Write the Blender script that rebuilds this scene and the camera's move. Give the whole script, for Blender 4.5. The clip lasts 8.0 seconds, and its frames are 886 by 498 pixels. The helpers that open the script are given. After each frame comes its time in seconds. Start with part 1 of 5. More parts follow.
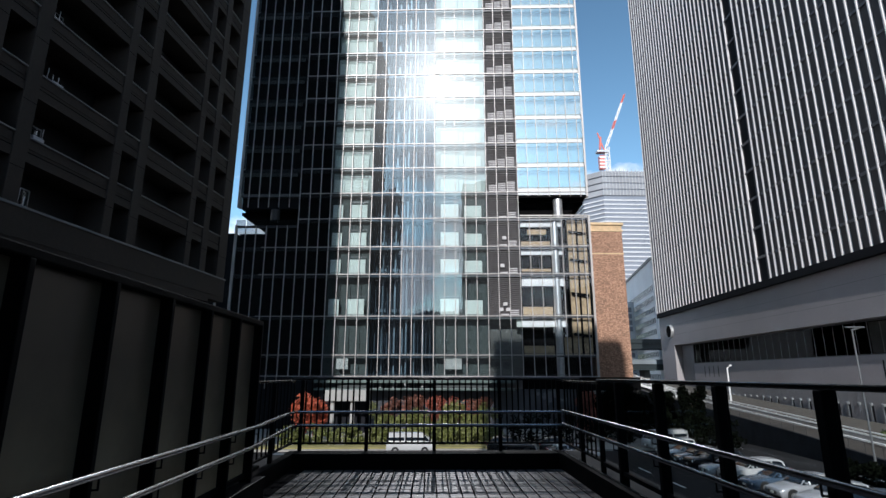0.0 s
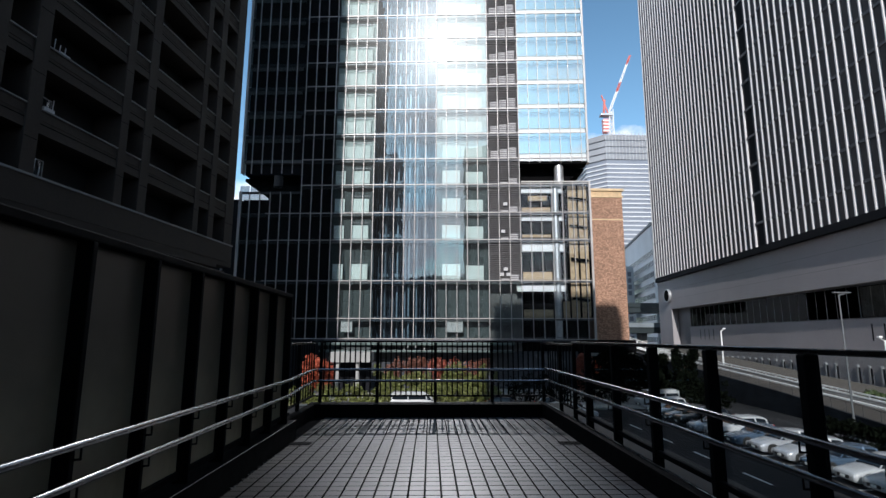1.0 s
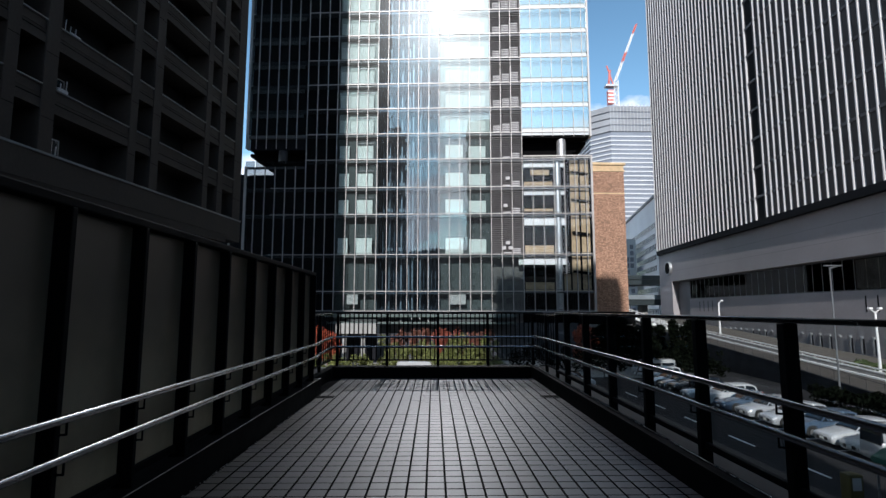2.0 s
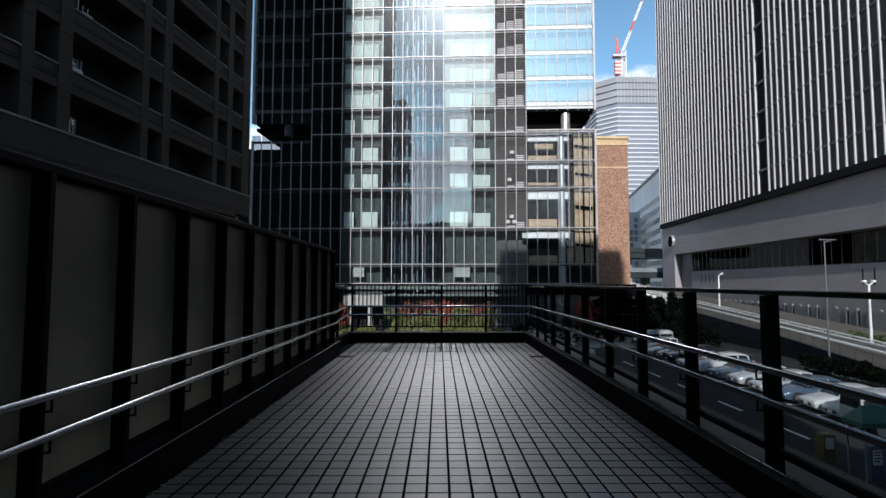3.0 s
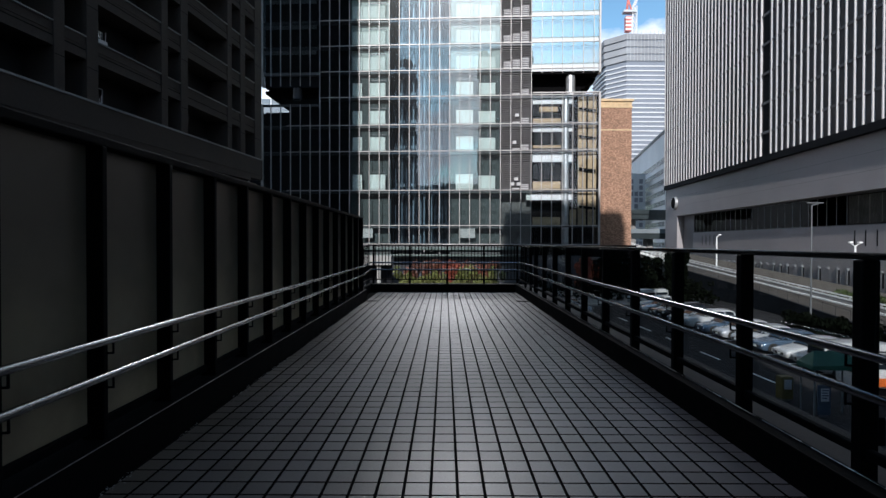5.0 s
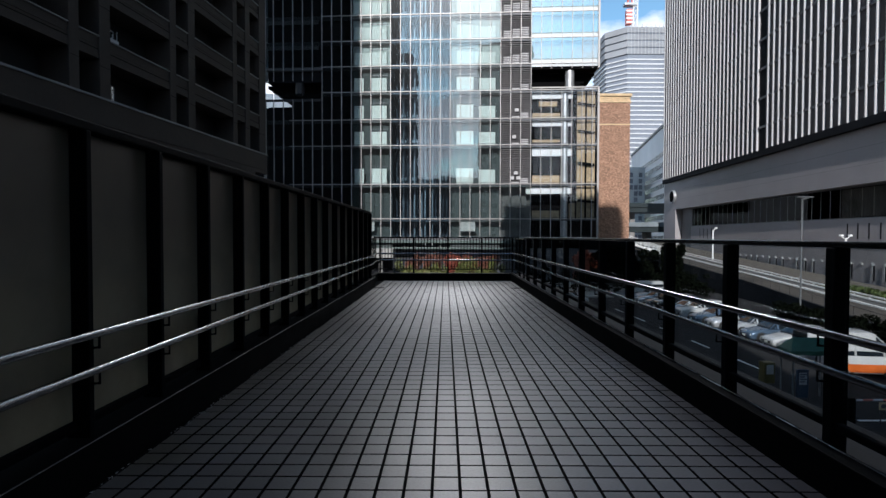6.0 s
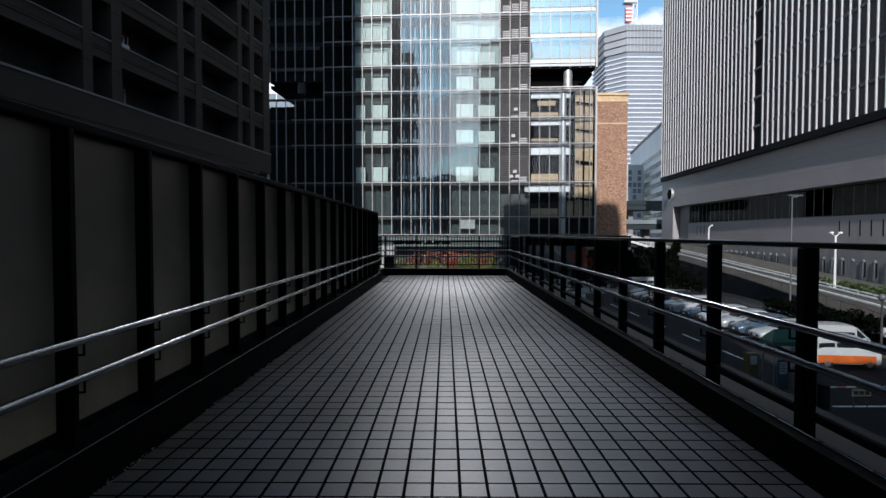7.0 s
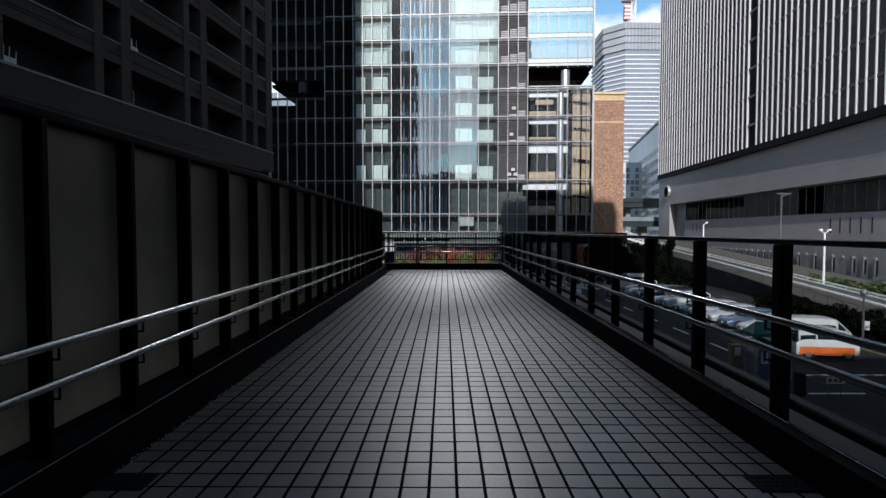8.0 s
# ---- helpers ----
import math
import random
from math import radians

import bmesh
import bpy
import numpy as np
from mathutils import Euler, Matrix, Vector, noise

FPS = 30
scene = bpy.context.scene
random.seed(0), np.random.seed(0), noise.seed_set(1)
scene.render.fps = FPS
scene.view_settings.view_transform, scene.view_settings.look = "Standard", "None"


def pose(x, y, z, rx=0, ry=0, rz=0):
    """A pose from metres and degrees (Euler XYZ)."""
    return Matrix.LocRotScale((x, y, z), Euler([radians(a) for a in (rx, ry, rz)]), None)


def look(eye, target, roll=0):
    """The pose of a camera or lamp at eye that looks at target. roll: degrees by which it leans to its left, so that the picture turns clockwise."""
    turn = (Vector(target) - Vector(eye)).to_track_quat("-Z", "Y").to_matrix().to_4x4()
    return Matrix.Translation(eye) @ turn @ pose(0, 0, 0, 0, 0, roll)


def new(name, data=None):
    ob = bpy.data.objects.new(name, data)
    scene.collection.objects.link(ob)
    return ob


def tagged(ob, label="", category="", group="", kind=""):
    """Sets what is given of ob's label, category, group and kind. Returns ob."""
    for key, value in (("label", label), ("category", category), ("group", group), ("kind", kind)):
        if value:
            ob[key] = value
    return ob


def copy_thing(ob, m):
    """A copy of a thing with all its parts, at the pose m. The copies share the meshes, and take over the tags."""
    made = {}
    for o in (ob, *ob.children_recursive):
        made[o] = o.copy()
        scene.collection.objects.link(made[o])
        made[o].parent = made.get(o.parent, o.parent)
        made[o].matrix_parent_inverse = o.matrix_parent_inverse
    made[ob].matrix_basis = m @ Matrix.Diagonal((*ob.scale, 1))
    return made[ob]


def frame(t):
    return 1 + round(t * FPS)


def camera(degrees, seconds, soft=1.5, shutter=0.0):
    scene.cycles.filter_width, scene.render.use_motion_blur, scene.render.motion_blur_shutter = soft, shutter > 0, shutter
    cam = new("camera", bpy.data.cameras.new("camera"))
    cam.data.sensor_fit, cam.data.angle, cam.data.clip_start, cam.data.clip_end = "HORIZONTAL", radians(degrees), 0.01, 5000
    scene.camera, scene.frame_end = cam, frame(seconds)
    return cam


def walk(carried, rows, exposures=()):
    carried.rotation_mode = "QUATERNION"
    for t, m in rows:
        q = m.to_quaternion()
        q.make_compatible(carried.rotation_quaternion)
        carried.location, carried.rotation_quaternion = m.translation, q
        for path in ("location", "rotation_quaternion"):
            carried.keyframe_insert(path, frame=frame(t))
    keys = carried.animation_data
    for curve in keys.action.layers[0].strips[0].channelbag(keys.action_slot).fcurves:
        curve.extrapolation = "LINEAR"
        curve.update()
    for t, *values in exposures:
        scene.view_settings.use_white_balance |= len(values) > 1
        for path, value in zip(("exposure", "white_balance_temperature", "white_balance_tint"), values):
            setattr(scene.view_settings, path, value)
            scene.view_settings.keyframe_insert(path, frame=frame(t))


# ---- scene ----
cam = camera(80.3, 8.0, 1.45)
PATH = [
    (0, (0.011, 1.665, 1.453), (0.085, 3.608, 1.919), 0.08),
    (0.5, (0.002, 1.046, 1.455), (0.073, 3.005, 1.851), 0.10),
    (1, (0.001, 0.404, 1.466), (0.069, 2.375, 1.798), 0.13),
    (1.5, (-0.000, -0.256, 1.455), (0.062, 1.723, 1.736), 0.07),
    (3, (0.010, -2.275, 1.454), (0.047, -0.280, 1.580), 0.07),
    (3.5, (0.009, -2.944, 1.445), (0.034, -0.945, 1.524), 0.09),
    (4, (0.004, -3.611, 1.459), (0.023, -1.612, 1.490), 0.08),
    (4.5, (-0.007, -4.278, 1.461), (0.009, -2.278, 1.460), 0.12),
    (6, (-0.045, -6.318, 1.430), (-0.033, -4.318, 1.381), 0.14),
    (6.5, (-0.051, -7.030, 1.461), (-0.040, -5.031, 1.407), 0.17),
    (7, (-0.057, -7.715, 1.456), (-0.046, -5.715, 1.397), 0.06),
    (7.5, (-0.051, -8.409, 1.461), (-0.040, -6.410, 1.397), 0.12),
    (8, (-0.059, -9.079, 1.457), (-0.045, -7.080, 1.387), 0.08),
]
walk(cam, [(t, look(eye, target, roll)) for t, eye, target, roll in PATH], [(0, -0.05, 6100, 13), (8, -0.05, 6100, 13)])

# ---- world and sun ----
SUN = Vector((-0.165, -0.846, 0.512)).normalized()
world = bpy.data.worlds.new("world")
scene.world = world
world.use_nodes = True
wn, wl = world.node_tree.nodes, world.node_tree.links
wn.clear()
sky = wn.new("ShaderNodeTexSky")
sky.sky_type, sky.sun_disc = "NISHITA", False
sky.sun_elevation, sky.sun_rotation = math.asin(SUN.z), math.pi + math.atan2(0.165, 0.846)
sky.air_density, sky.dust_density, sky.ozone_density = 1.0, 0.3, 0.7
wtc = wn.new("ShaderNodeTexCoord")
wmap = wn.new("ShaderNodeMapping")
wmap.inputs["Scale"].default_value = (1.0, 1.0, 2.2)
wmap.inputs["Location"].default_value = (0.9, 0.35, 0.2)
wnoise = wn.new("ShaderNodeTexNoise")
wnoise.inputs["Scale"].default_value, wnoise.inputs["Detail"].default_value = 3.1, 9.0
wnoise.inputs["Roughness"].default_value = 0.55
wramp = wn.new("ShaderNodeValToRGB")
wramp.color_ramp.elements[0].position, wramp.color_ramp.elements[1].position = 0.58, 0.665
wmix = wn.new("ShaderNodeMix")
wmix.data_type = "RGBA"
wmix.inputs["B"].default_value = (9.5, 9.8, 10.2, 1)
wbg, wout = wn.new("ShaderNodeBackground"), wn.new("ShaderNodeOutputWorld")
wbg.inputs["Strength"].default_value = 0.125
wl.new(wtc.outputs["Generated"], wmap.inputs["Vector"])
wl.new(wmap.outputs["Vector"], wnoise.inputs["Vector"])
wsep, wlow, wadd = wn.new("ShaderNodeSeparateXYZ"), wn.new("ShaderNodeMapRange"), wn.new("ShaderNodeMath")
wlow.inputs["From Min"].default_value, wlow.inputs["From Max"].default_value = 0.24, 0.50
wlow.inputs["To Min"].default_value, wlow.inputs["To Max"].default_value = 0.175, 0.0
wadd.operation = "ADD"
wl.new(wtc.outputs["Generated"], wsep.inputs["Vector"])
wl.new(wsep.outputs["Z"], wlow.inputs["Value"])
wl.new(wlow.outputs["Result"], wadd.inputs[0])
wl.new(wnoise.outputs["Fac"], wadd.inputs[1])
wl.new(wadd.outputs[0], wramp.inputs["Fac"])
wl.new(wramp.outputs["Color"], wmix.inputs["Factor"])
wtint = wn.new("ShaderNodeVectorMath")
wtint.operation = "MULTIPLY"
wtint.inputs[1].default_value = (0.95, 1.21, 1.17)   # clear autumn blue
wl.new(sky.outputs["Color"], wtint.inputs[0])
whaze, wpale = wn.new("ShaderNodeMapRange"), wn.new("ShaderNodeVectorMath")   # paler towards the horizon
whaze.inputs["From Min"].default_value, whaze.inputs["From Max"].default_value = 0.30, 0.75
whaze.inputs["To Min"].default_value, whaze.inputs["To Max"].default_value = 1.32, 0.95
wpale.operation = "SCALE"
wl.new(wsep.outputs["Z"], whaze.inputs["Value"])
wl.new(whaze.outputs["Result"], wpale.inputs["Scale"])
wl.new(wtint.outputs["Vector"], wpale.inputs[0])
wl.new(wpale.outputs["Vector"], wmix.inputs["A"])
wl.new(wmix.outputs["Result"], wbg.inputs["Color"])
wl.new(wbg.outputs["Background"], wout.inputs["Surface"])
sun_data = bpy.data.lights.new("sun", "SUN")
sun_data.energy, sun_data.angle, sun_data.color = 4.9, radians(0.53), (1.0, 0.95, 0.87)
sun = new("sun", sun_data)
sun.matrix_world = look(SUN * 300, (0, 0, 0))
# added spot lamps before the facade stand in for the sun's mirror images, seen there as glare, and light patches of the
# deck
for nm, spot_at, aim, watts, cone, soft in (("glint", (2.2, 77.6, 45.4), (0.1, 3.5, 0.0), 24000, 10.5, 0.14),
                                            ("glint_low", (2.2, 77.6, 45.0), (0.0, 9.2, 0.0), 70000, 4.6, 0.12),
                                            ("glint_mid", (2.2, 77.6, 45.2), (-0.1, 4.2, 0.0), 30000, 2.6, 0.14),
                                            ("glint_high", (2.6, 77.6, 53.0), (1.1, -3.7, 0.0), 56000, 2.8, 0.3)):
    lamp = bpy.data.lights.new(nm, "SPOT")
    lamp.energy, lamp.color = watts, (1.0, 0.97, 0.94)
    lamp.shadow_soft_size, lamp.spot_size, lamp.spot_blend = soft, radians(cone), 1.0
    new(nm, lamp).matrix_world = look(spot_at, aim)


# ---- materials ----
def nodes_of(name):
    m = bpy.data.materials.new(name)
    m.use_nodes = True
    nt = m.node_tree
    return m, nt.nodes, nt.links, nt.nodes["Principled BSDF"]


def surface(name, col, rough=0.7, metal=0.0, var=0.25, scale=3.0, fine=40.0, bump=0.15, dist=0.004, spec=0.5, piece=0.0, island=0.0, world=False, moss=None, even=False):
    """A procedural surface: base colour varied by stains and grain, with fine relief."""
    m, n, l, b = nodes_of(name)
    b.inputs["Metallic"].default_value = metal
    b.inputs["Specular IOR Level"].default_value = spec
    tc = n.new("ShaderNodeTexCoord")
    big, small = n.new("ShaderNodeTexNoise"), n.new("ShaderNodeTexNoise")
    big.inputs["Scale"].default_value, big.inputs["Detail"].default_value = scale, 5
    small.inputs["Scale"].default_value, small.inputs["Detail"].default_value = fine, 4
    place = n.new("ShaderNodeNewGeometry").outputs["Position"] if world else tc.outputs["Object"]
    l.new(place, big.inputs["Vector"])
    l.new(place, small.inputs["Vector"])
    add = n.new("ShaderNodeMath")
    add.operation = "MULTIPLY_ADD"
    add.inputs[1].default_value = 0.45
    l.new(small.outputs["Fac"], add.inputs[0])
    l.new(big.outputs["Fac"], add.inputs[2])
    rng = n.new("ShaderNodeMapRange")
    rng.inputs["From Min"].default_value, rng.inputs["From Max"].default_value = 0.45, 1.0
    rng.inputs["To Min"].default_value, rng.inputs["To Max"].default_value = 1.0 - var, 1.0 + var
    l.new(add.outputs[0], rng.inputs["Value"])
    last = rng.outputs["Result"]
    for amount, node, out in ((piece, "ShaderNodeObjectInfo", "Random"), (island, "ShaderNodeNewGeometry", "Random Per Island")):
        if amount:
            src, r2, mul = n.new(node), n.new("ShaderNodeMapRange"), n.new("ShaderNodeMath")
            r2.inputs["To Min"].default_value, r2.inputs["To Max"].default_value = 1 - amount, 1 + amount
            mul.operation = "MULTIPLY"
            l.new(src.outputs[out], r2.inputs["Value"])
            l.new(r2.outputs["Result"], mul.inputs[0])
            l.new(last, mul.inputs[1])
            last = mul.outputs[0]
    vm = n.new("ShaderNodeVectorMath")
    vm.operation = "SCALE"
    vm.inputs[0].default_value = col
    if moss:
        # a brown film of dirt and moss in patches along one side: colour, from x, to x
        sep, band, patch, mul2 = n.new("ShaderNodeSeparateXYZ"), n.new("ShaderNodeMapRange"), n.new("ShaderNodeTexNoise"), n.new("ShaderNodeMath")
        mixc = n.new("ShaderNodeMix")
        mixc.data_type = "RGBA"
        band.inputs["From Min"].default_value, band.inputs["From Max"].default_value = moss[1], moss[2]
        patch.inputs["Scale"].default_value, patch.inputs["Detail"].default_value = 1.1, 6
        band2 = n.new("ShaderNodeMapRange")
        band2.inputs["From Min"].default_value, band2.inputs["From Max"].default_value = 0.3, 0.55
        mul2.operation = "MULTIPLY"
        mixc.inputs["A"].default_value, mixc.inputs["B"].default_value = (*col, 1), (*moss[0], 1)
        l.new(place, sep.inputs["Vector"])
        l.new(place, patch.inputs["Vector"])
        l.new(sep.outputs["X"], band.inputs["Value"])
        l.new(patch.outputs["Fac"], band2.inputs["Value"])
        l.new(band.outputs["Result"], mul2.inputs[0])
        l.new(band2.outputs["Result"], mul2.inputs[1])
        l.new(mul2.outputs[0], mixc.inputs["Factor"])
        l.new(mixc.outputs["Result"], vm.inputs[0])
    l.new(last, vm.inputs["Scale"])
    l.new(vm.outputs["Vector"], b.inputs["Base Color"])
    rr = n.new("ShaderNodeMapRange")
    rr.inputs["To Min"].default_value, rr.inputs["To Max"].default_value = max(0.02, rough - (0.01 if even else 0.12)), min(1, rough + (0.01 if even else 0.1))
    l.new(big.outputs["Fac"], rr.inputs["Value"])
    l.new(rr.outputs["Result"], b.inputs["Roughness"])
    if bump:
        bp = n.new("ShaderNodeBump")
        bp.inputs["Strength"].default_value, bp.inputs["Distance"].default_value = bump, dist
        l.new(small.outputs["Fac"], bp.inputs["Height"])
        l.new(bp.outputs["Normal"], b.inputs["Normal"])
    return m


def glazing(name, tint, gloss, rough=0.02, wide=0.0, wave=0.0, wide_rough=0.24):
    """Thin coated glass: a tinted clear part and a mirror part, with a faint rough second lobe that widens the glare.
    """
    m, n, l, b = nodes_of(name)
    out = n["Material Output"]
    n.remove(b)
    clear, gl, mix = n.new("ShaderNodeBsdfTransparent"), n.new("ShaderNodeBsdfGlossy"), n.new("ShaderNodeMixShader")
    clear.inputs["Color"].default_value = (*tint, 1)
    gl.inputs["Roughness"].default_value = rough
    gl.inputs["Color"].default_value = (0.92, 0.97, 1, 1)
    mix.inputs["Fac"].default_value = gloss
    l.new(clear.outputs[0], mix.inputs[1])
    l.new(gl.outputs[0], mix.inputs[2])
    last = mix
    if wave:
        tc, ns, bp = n.new("ShaderNodeTexCoord"), n.new("ShaderNodeTexNoise"), n.new("ShaderNodeBump")
        ns.inputs["Scale"].default_value, ns.inputs["Detail"].default_value = 0.55, 1
        bp.inputs["Strength"].default_value, bp.inputs["Distance"].default_value = 1.0, wave
        l.new(tc.outputs["Object"], ns.inputs["Vector"])
        l.new(ns.outputs["Fac"], bp.inputs["Height"])
        l.new(bp.outputs["Normal"], gl.inputs["Normal"])
    if wide:
        g2, m2 = n.new("ShaderNodeBsdfGlossy"), n.new("ShaderNodeMixShader")
        g2.inputs["Roughness"].default_value = wide_rough
        m2.inputs["Fac"].default_value = wide
        l.new(mix.outputs[0], m2.inputs[1])
        l.new(g2.outputs[0], m2.inputs[2])
        last = m2
    l.new(last.outputs[0], out.inputs["Surface"])
    return m


def frosted(name):
    m, n, l, b = nodes_of(name)
    out = n["Material Output"]
    n.remove(b)
    d, t, g = n.new("ShaderNodeBsdfDiffuse"), n.new("ShaderNodeBsdfTranslucent"), n.new("ShaderNodeBsdfGlossy")
    a, c = n.new("ShaderNodeMixShader"), n.new("ShaderNodeMixShader")
    tc, ns, rp = n.new("ShaderNodeTexCoord"), n.new("ShaderNodeTexNoise"), n.new("ShaderNodeValToRGB")
    ns.inputs["Scale"].default_value, ns.inputs["Detail"].default_value = 2.2, 6
    rp.color_ramp.elements[0].color, rp.color_ramp.elements[1].color = (0.082, 0.067, 0.049, 1), (0.145, 0.118, 0.085, 1)
    l.new(tc.outputs["Object"], ns.inputs["Vector"])
    l.new(ns.outputs["Fac"], rp.inputs["Fac"])
    # light on the lower panels painted in: colour brightens downwards, broken up by noise
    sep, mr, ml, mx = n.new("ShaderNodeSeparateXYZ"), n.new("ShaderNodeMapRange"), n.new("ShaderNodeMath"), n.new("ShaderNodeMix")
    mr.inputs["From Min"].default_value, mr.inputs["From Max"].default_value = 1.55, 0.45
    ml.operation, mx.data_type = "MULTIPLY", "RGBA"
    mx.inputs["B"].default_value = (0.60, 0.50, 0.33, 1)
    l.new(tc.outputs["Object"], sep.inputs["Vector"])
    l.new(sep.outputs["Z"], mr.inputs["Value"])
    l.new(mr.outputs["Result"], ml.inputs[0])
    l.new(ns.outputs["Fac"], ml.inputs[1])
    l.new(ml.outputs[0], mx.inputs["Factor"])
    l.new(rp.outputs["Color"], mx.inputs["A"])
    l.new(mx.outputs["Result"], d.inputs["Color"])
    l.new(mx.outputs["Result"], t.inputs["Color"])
    g.inputs["Roughness"].default_value = 0.30
    a.inputs["Fac"].default_value, c.inputs["Fac"].default_value = 0.4, 0.085
    l.new(d.outputs[0], a.inputs[1])
    l.new(t.outputs[0], a.inputs[2])
    l.new(a.outputs[0], c.inputs[1])
    l.new(g.outputs[0], c.inputs[2])
    l.new(c.outputs[0], out.inputs["Surface"])
    return m


M = {}
# the brown moss tint is also lifted, to offset dim light along the screen wall
M["tile"] = surface("deck_tile", (0.0658, 0.0612, 0.0675), 0.44, var=0.62, scale=0.8, fine=70, bump=0.45, dist=0.002, piece=0.17, island=0.17, world=True, moss=((0.078, 0.067, 0.048), -0.9, -2.0))
M["grout"] = surface("grout", (0.004, 0.004, 0.0045), 0.95, scale=4, spec=0.03)
M["curb"] = surface("dark_granite", (0.0026, 0.0026, 0.0028), 0.7, spec=0.05, scale=5, fine=120, bump=0.1)
M["black_rail"] = surface("black_gloss_paint", (0.003, 0.003, 0.0035), 0.25, spec=0.55, var=0.2, scale=6, bump=0.02, even=True)
M["black"] = surface("black_paint", (0.003, 0.003, 0.0035), 0.65, spec=0.06, var=0.3, scale=6, bump=0.05)
M["steel"] = surface("brushed_steel", (0.32, 0.325, 0.335), 0.22, metal=1.0, var=0.05, scale=5, fine=90, bump=0, even=True)
M["trimsteel"] = surface("steel_trim", (0.58, 0.58, 0.58), 0.3, metal=1.0, var=0.2, scale=8, bump=0.03)
M["concrete"] = surface("concrete", (0.33, 0.33, 0.32), 0.85, scale=0.6, fine=25, bump=0.2)
M["concrete_dark"] = surface("dark_concrete", (0.20, 0.195, 0.19), 0.85, scale=0.35, fine=20, bump=0.2)
M["apt"] = surface("apartment_tile", (0.0250, 0.0178, 0.0138), 0.8, var=0.45, scale=0.35, fine=5, bump=0.4, dist=0.02)
# black that puts shade into recesses, openings and undersides
M["void"] = surface("shade_black", (0.005, 0.005, 0.0055), 0.9, scale=0.5, spec=0.03, bump=0)
# near-black colour in place of the shade deep in the balconies
M["apt_in"] = surface("balcony_shade", (0.006, 0.006, 0.006), 0.8, scale=0.5)
M["mullion"] = surface("aluminium_mullion", (0.43, 0.41, 0.40), 0.45, metal=0.25, var=0.12, scale=0.5, bump=0.02)
M["mullion_dark"] = surface("dark_mullion", (0.10, 0.10, 0.11), 0.4, metal=0.5, var=0.2, scale=0.5, bump=0.02)
M["slab"] = surface("floor_slab", (0.12, 0.125, 0.13), 0.7, scale=0.4)
M["backpanel"] = surface("office_wall", (0.055, 0.068, 0.072), 0.8, var=0.15, scale=0.3)
M["pale_wall"] = surface("glare_pale_wall", (0.42, 0.47, 0.47), 0.8, var=0.15, scale=0.3)
M["blind"] = surface("white_blind", (0.70, 0.74, 0.73), 0.8, var=0.06, scale=0.8)
M["core"] = surface("core_wall", (0.06, 0.07, 0.085), 0.6, scale=0.4)
M["corelight"] = surface("lift_steel", (0.30, 0.33, 0.34), 0.4, metal=0.2, scale=0.5)
M["louver"] = surface("louvre", (0.11, 0.105, 0.108), 0.5, metal=0.3, scale=1, bump=0.02)
M["acunit"] = surface("ac_unit", (0.45, 0.44, 0.45), 0.6, scale=2)
M["spandrel"] = surface("white_spandrel", (0.60, 0.64, 0.66), 0.35, var=0.05, scale=0.4)
# near-black that puts shade into rooms, doorways, slots and slits
M["darkin"] = surface("near_black", (0.012, 0.013, 0.016), 0.85, scale=0.4, spec=0.1)
M["canopy"] = surface("canopy_glass", (0.10, 0.135, 0.13), 0.3, var=0.3, scale=0.8)
M["white"] = surface("white_paint", (0.78, 0.78, 0.78), 0.5, var=0.1, scale=1)
M["wall_r"] = surface("grey_wall_panel", (0.30, 0.282, 0.291), 0.7, var=0.12, scale=0.12, fine=6, bump=0.1)
M["rib"] = surface("white_fin", (0.58, 0.565, 0.57), 0.45, var=0.08, scale=0.3, bump=0.03)
M["ribback"] = surface("fin_wall", (0.030, 0.030, 0.035), 0.6, var=0.15, scale=0.3)
M["ribledge"] = surface("fin_ledge", (0.13, 0.13, 0.14), 0.6, scale=0.3)
M["asphalt"] = surface("asphalt", (0.024, 0.024, 0.0255), 0.9, spec=0.08, var=0.35, scale=0.15, fine=12, bump=0.3, dist=0.01)
M["ledge"] = surface("stained_ledge", (0.033, 0.028, 0.0245), 0.85, var=0.4, scale=2)
M["roadlit"] = surface("ramp_concrete", (0.055, 0.047, 0.040), 0.85, var=0.4, scale=0.2, fine=10, bump=0.2)
M["pave"] = surface("pavement", (0.28, 0.27, 0.25), 0.85, scale=0.5, fine=10)
M["line"] = surface("road_paint", (0.75, 0.75, 0.73), 0.7, var=0.25, scale=3)
M["galv"] = surface("galvanised", (0.55, 0.56, 0.57), 0.42, metal=0.7, scale=3)
M["pole"] = surface("grey_pole", (0.16, 0.17, 0.18), 0.45, metal=0.3, scale=2)
M["brick"] = surface("brick", (0.36, 0.21, 0.14), 0.8, var=0.14, scale=0.5, fine=9, island=0.38)
M["mortar"] = surface("mortar", (0.20, 0.125, 0.085), 0.9, scale=2)
M["cornice"] = surface("sand_cornice", (0.62, 0.46, 0.28), 0.8, scale=1)
M["far"] = surface("far_tower_panel", (0.62, 0.63, 0.65), 0.6, var=0.1, scale=0.05)
M["farglass"] = surface("far_tower_glass", (0.20, 0.22, 0.26), 0.3, var=0.2, scale=0.06, spec=0.6)
M["netting"] = surface("site_netting", (0.30, 0.31, 0.33), 0.8, var=0.2, scale=0.08)
M["midbldg"] = surface("office_block_panel", (0.80, 0.80, 0.80), 0.7, var=0.1, scale=0.1)
M["midwin"] = surface("dark_office_window", (0.030, 0.033, 0.042), 0.35, var=0.4, scale=0.4, spec=0.2, piece=0.5)
M["winband"] = surface("window_band", (0.06, 0.065, 0.075), 0.25, var=0.3, scale=0.3, spec=0.7)
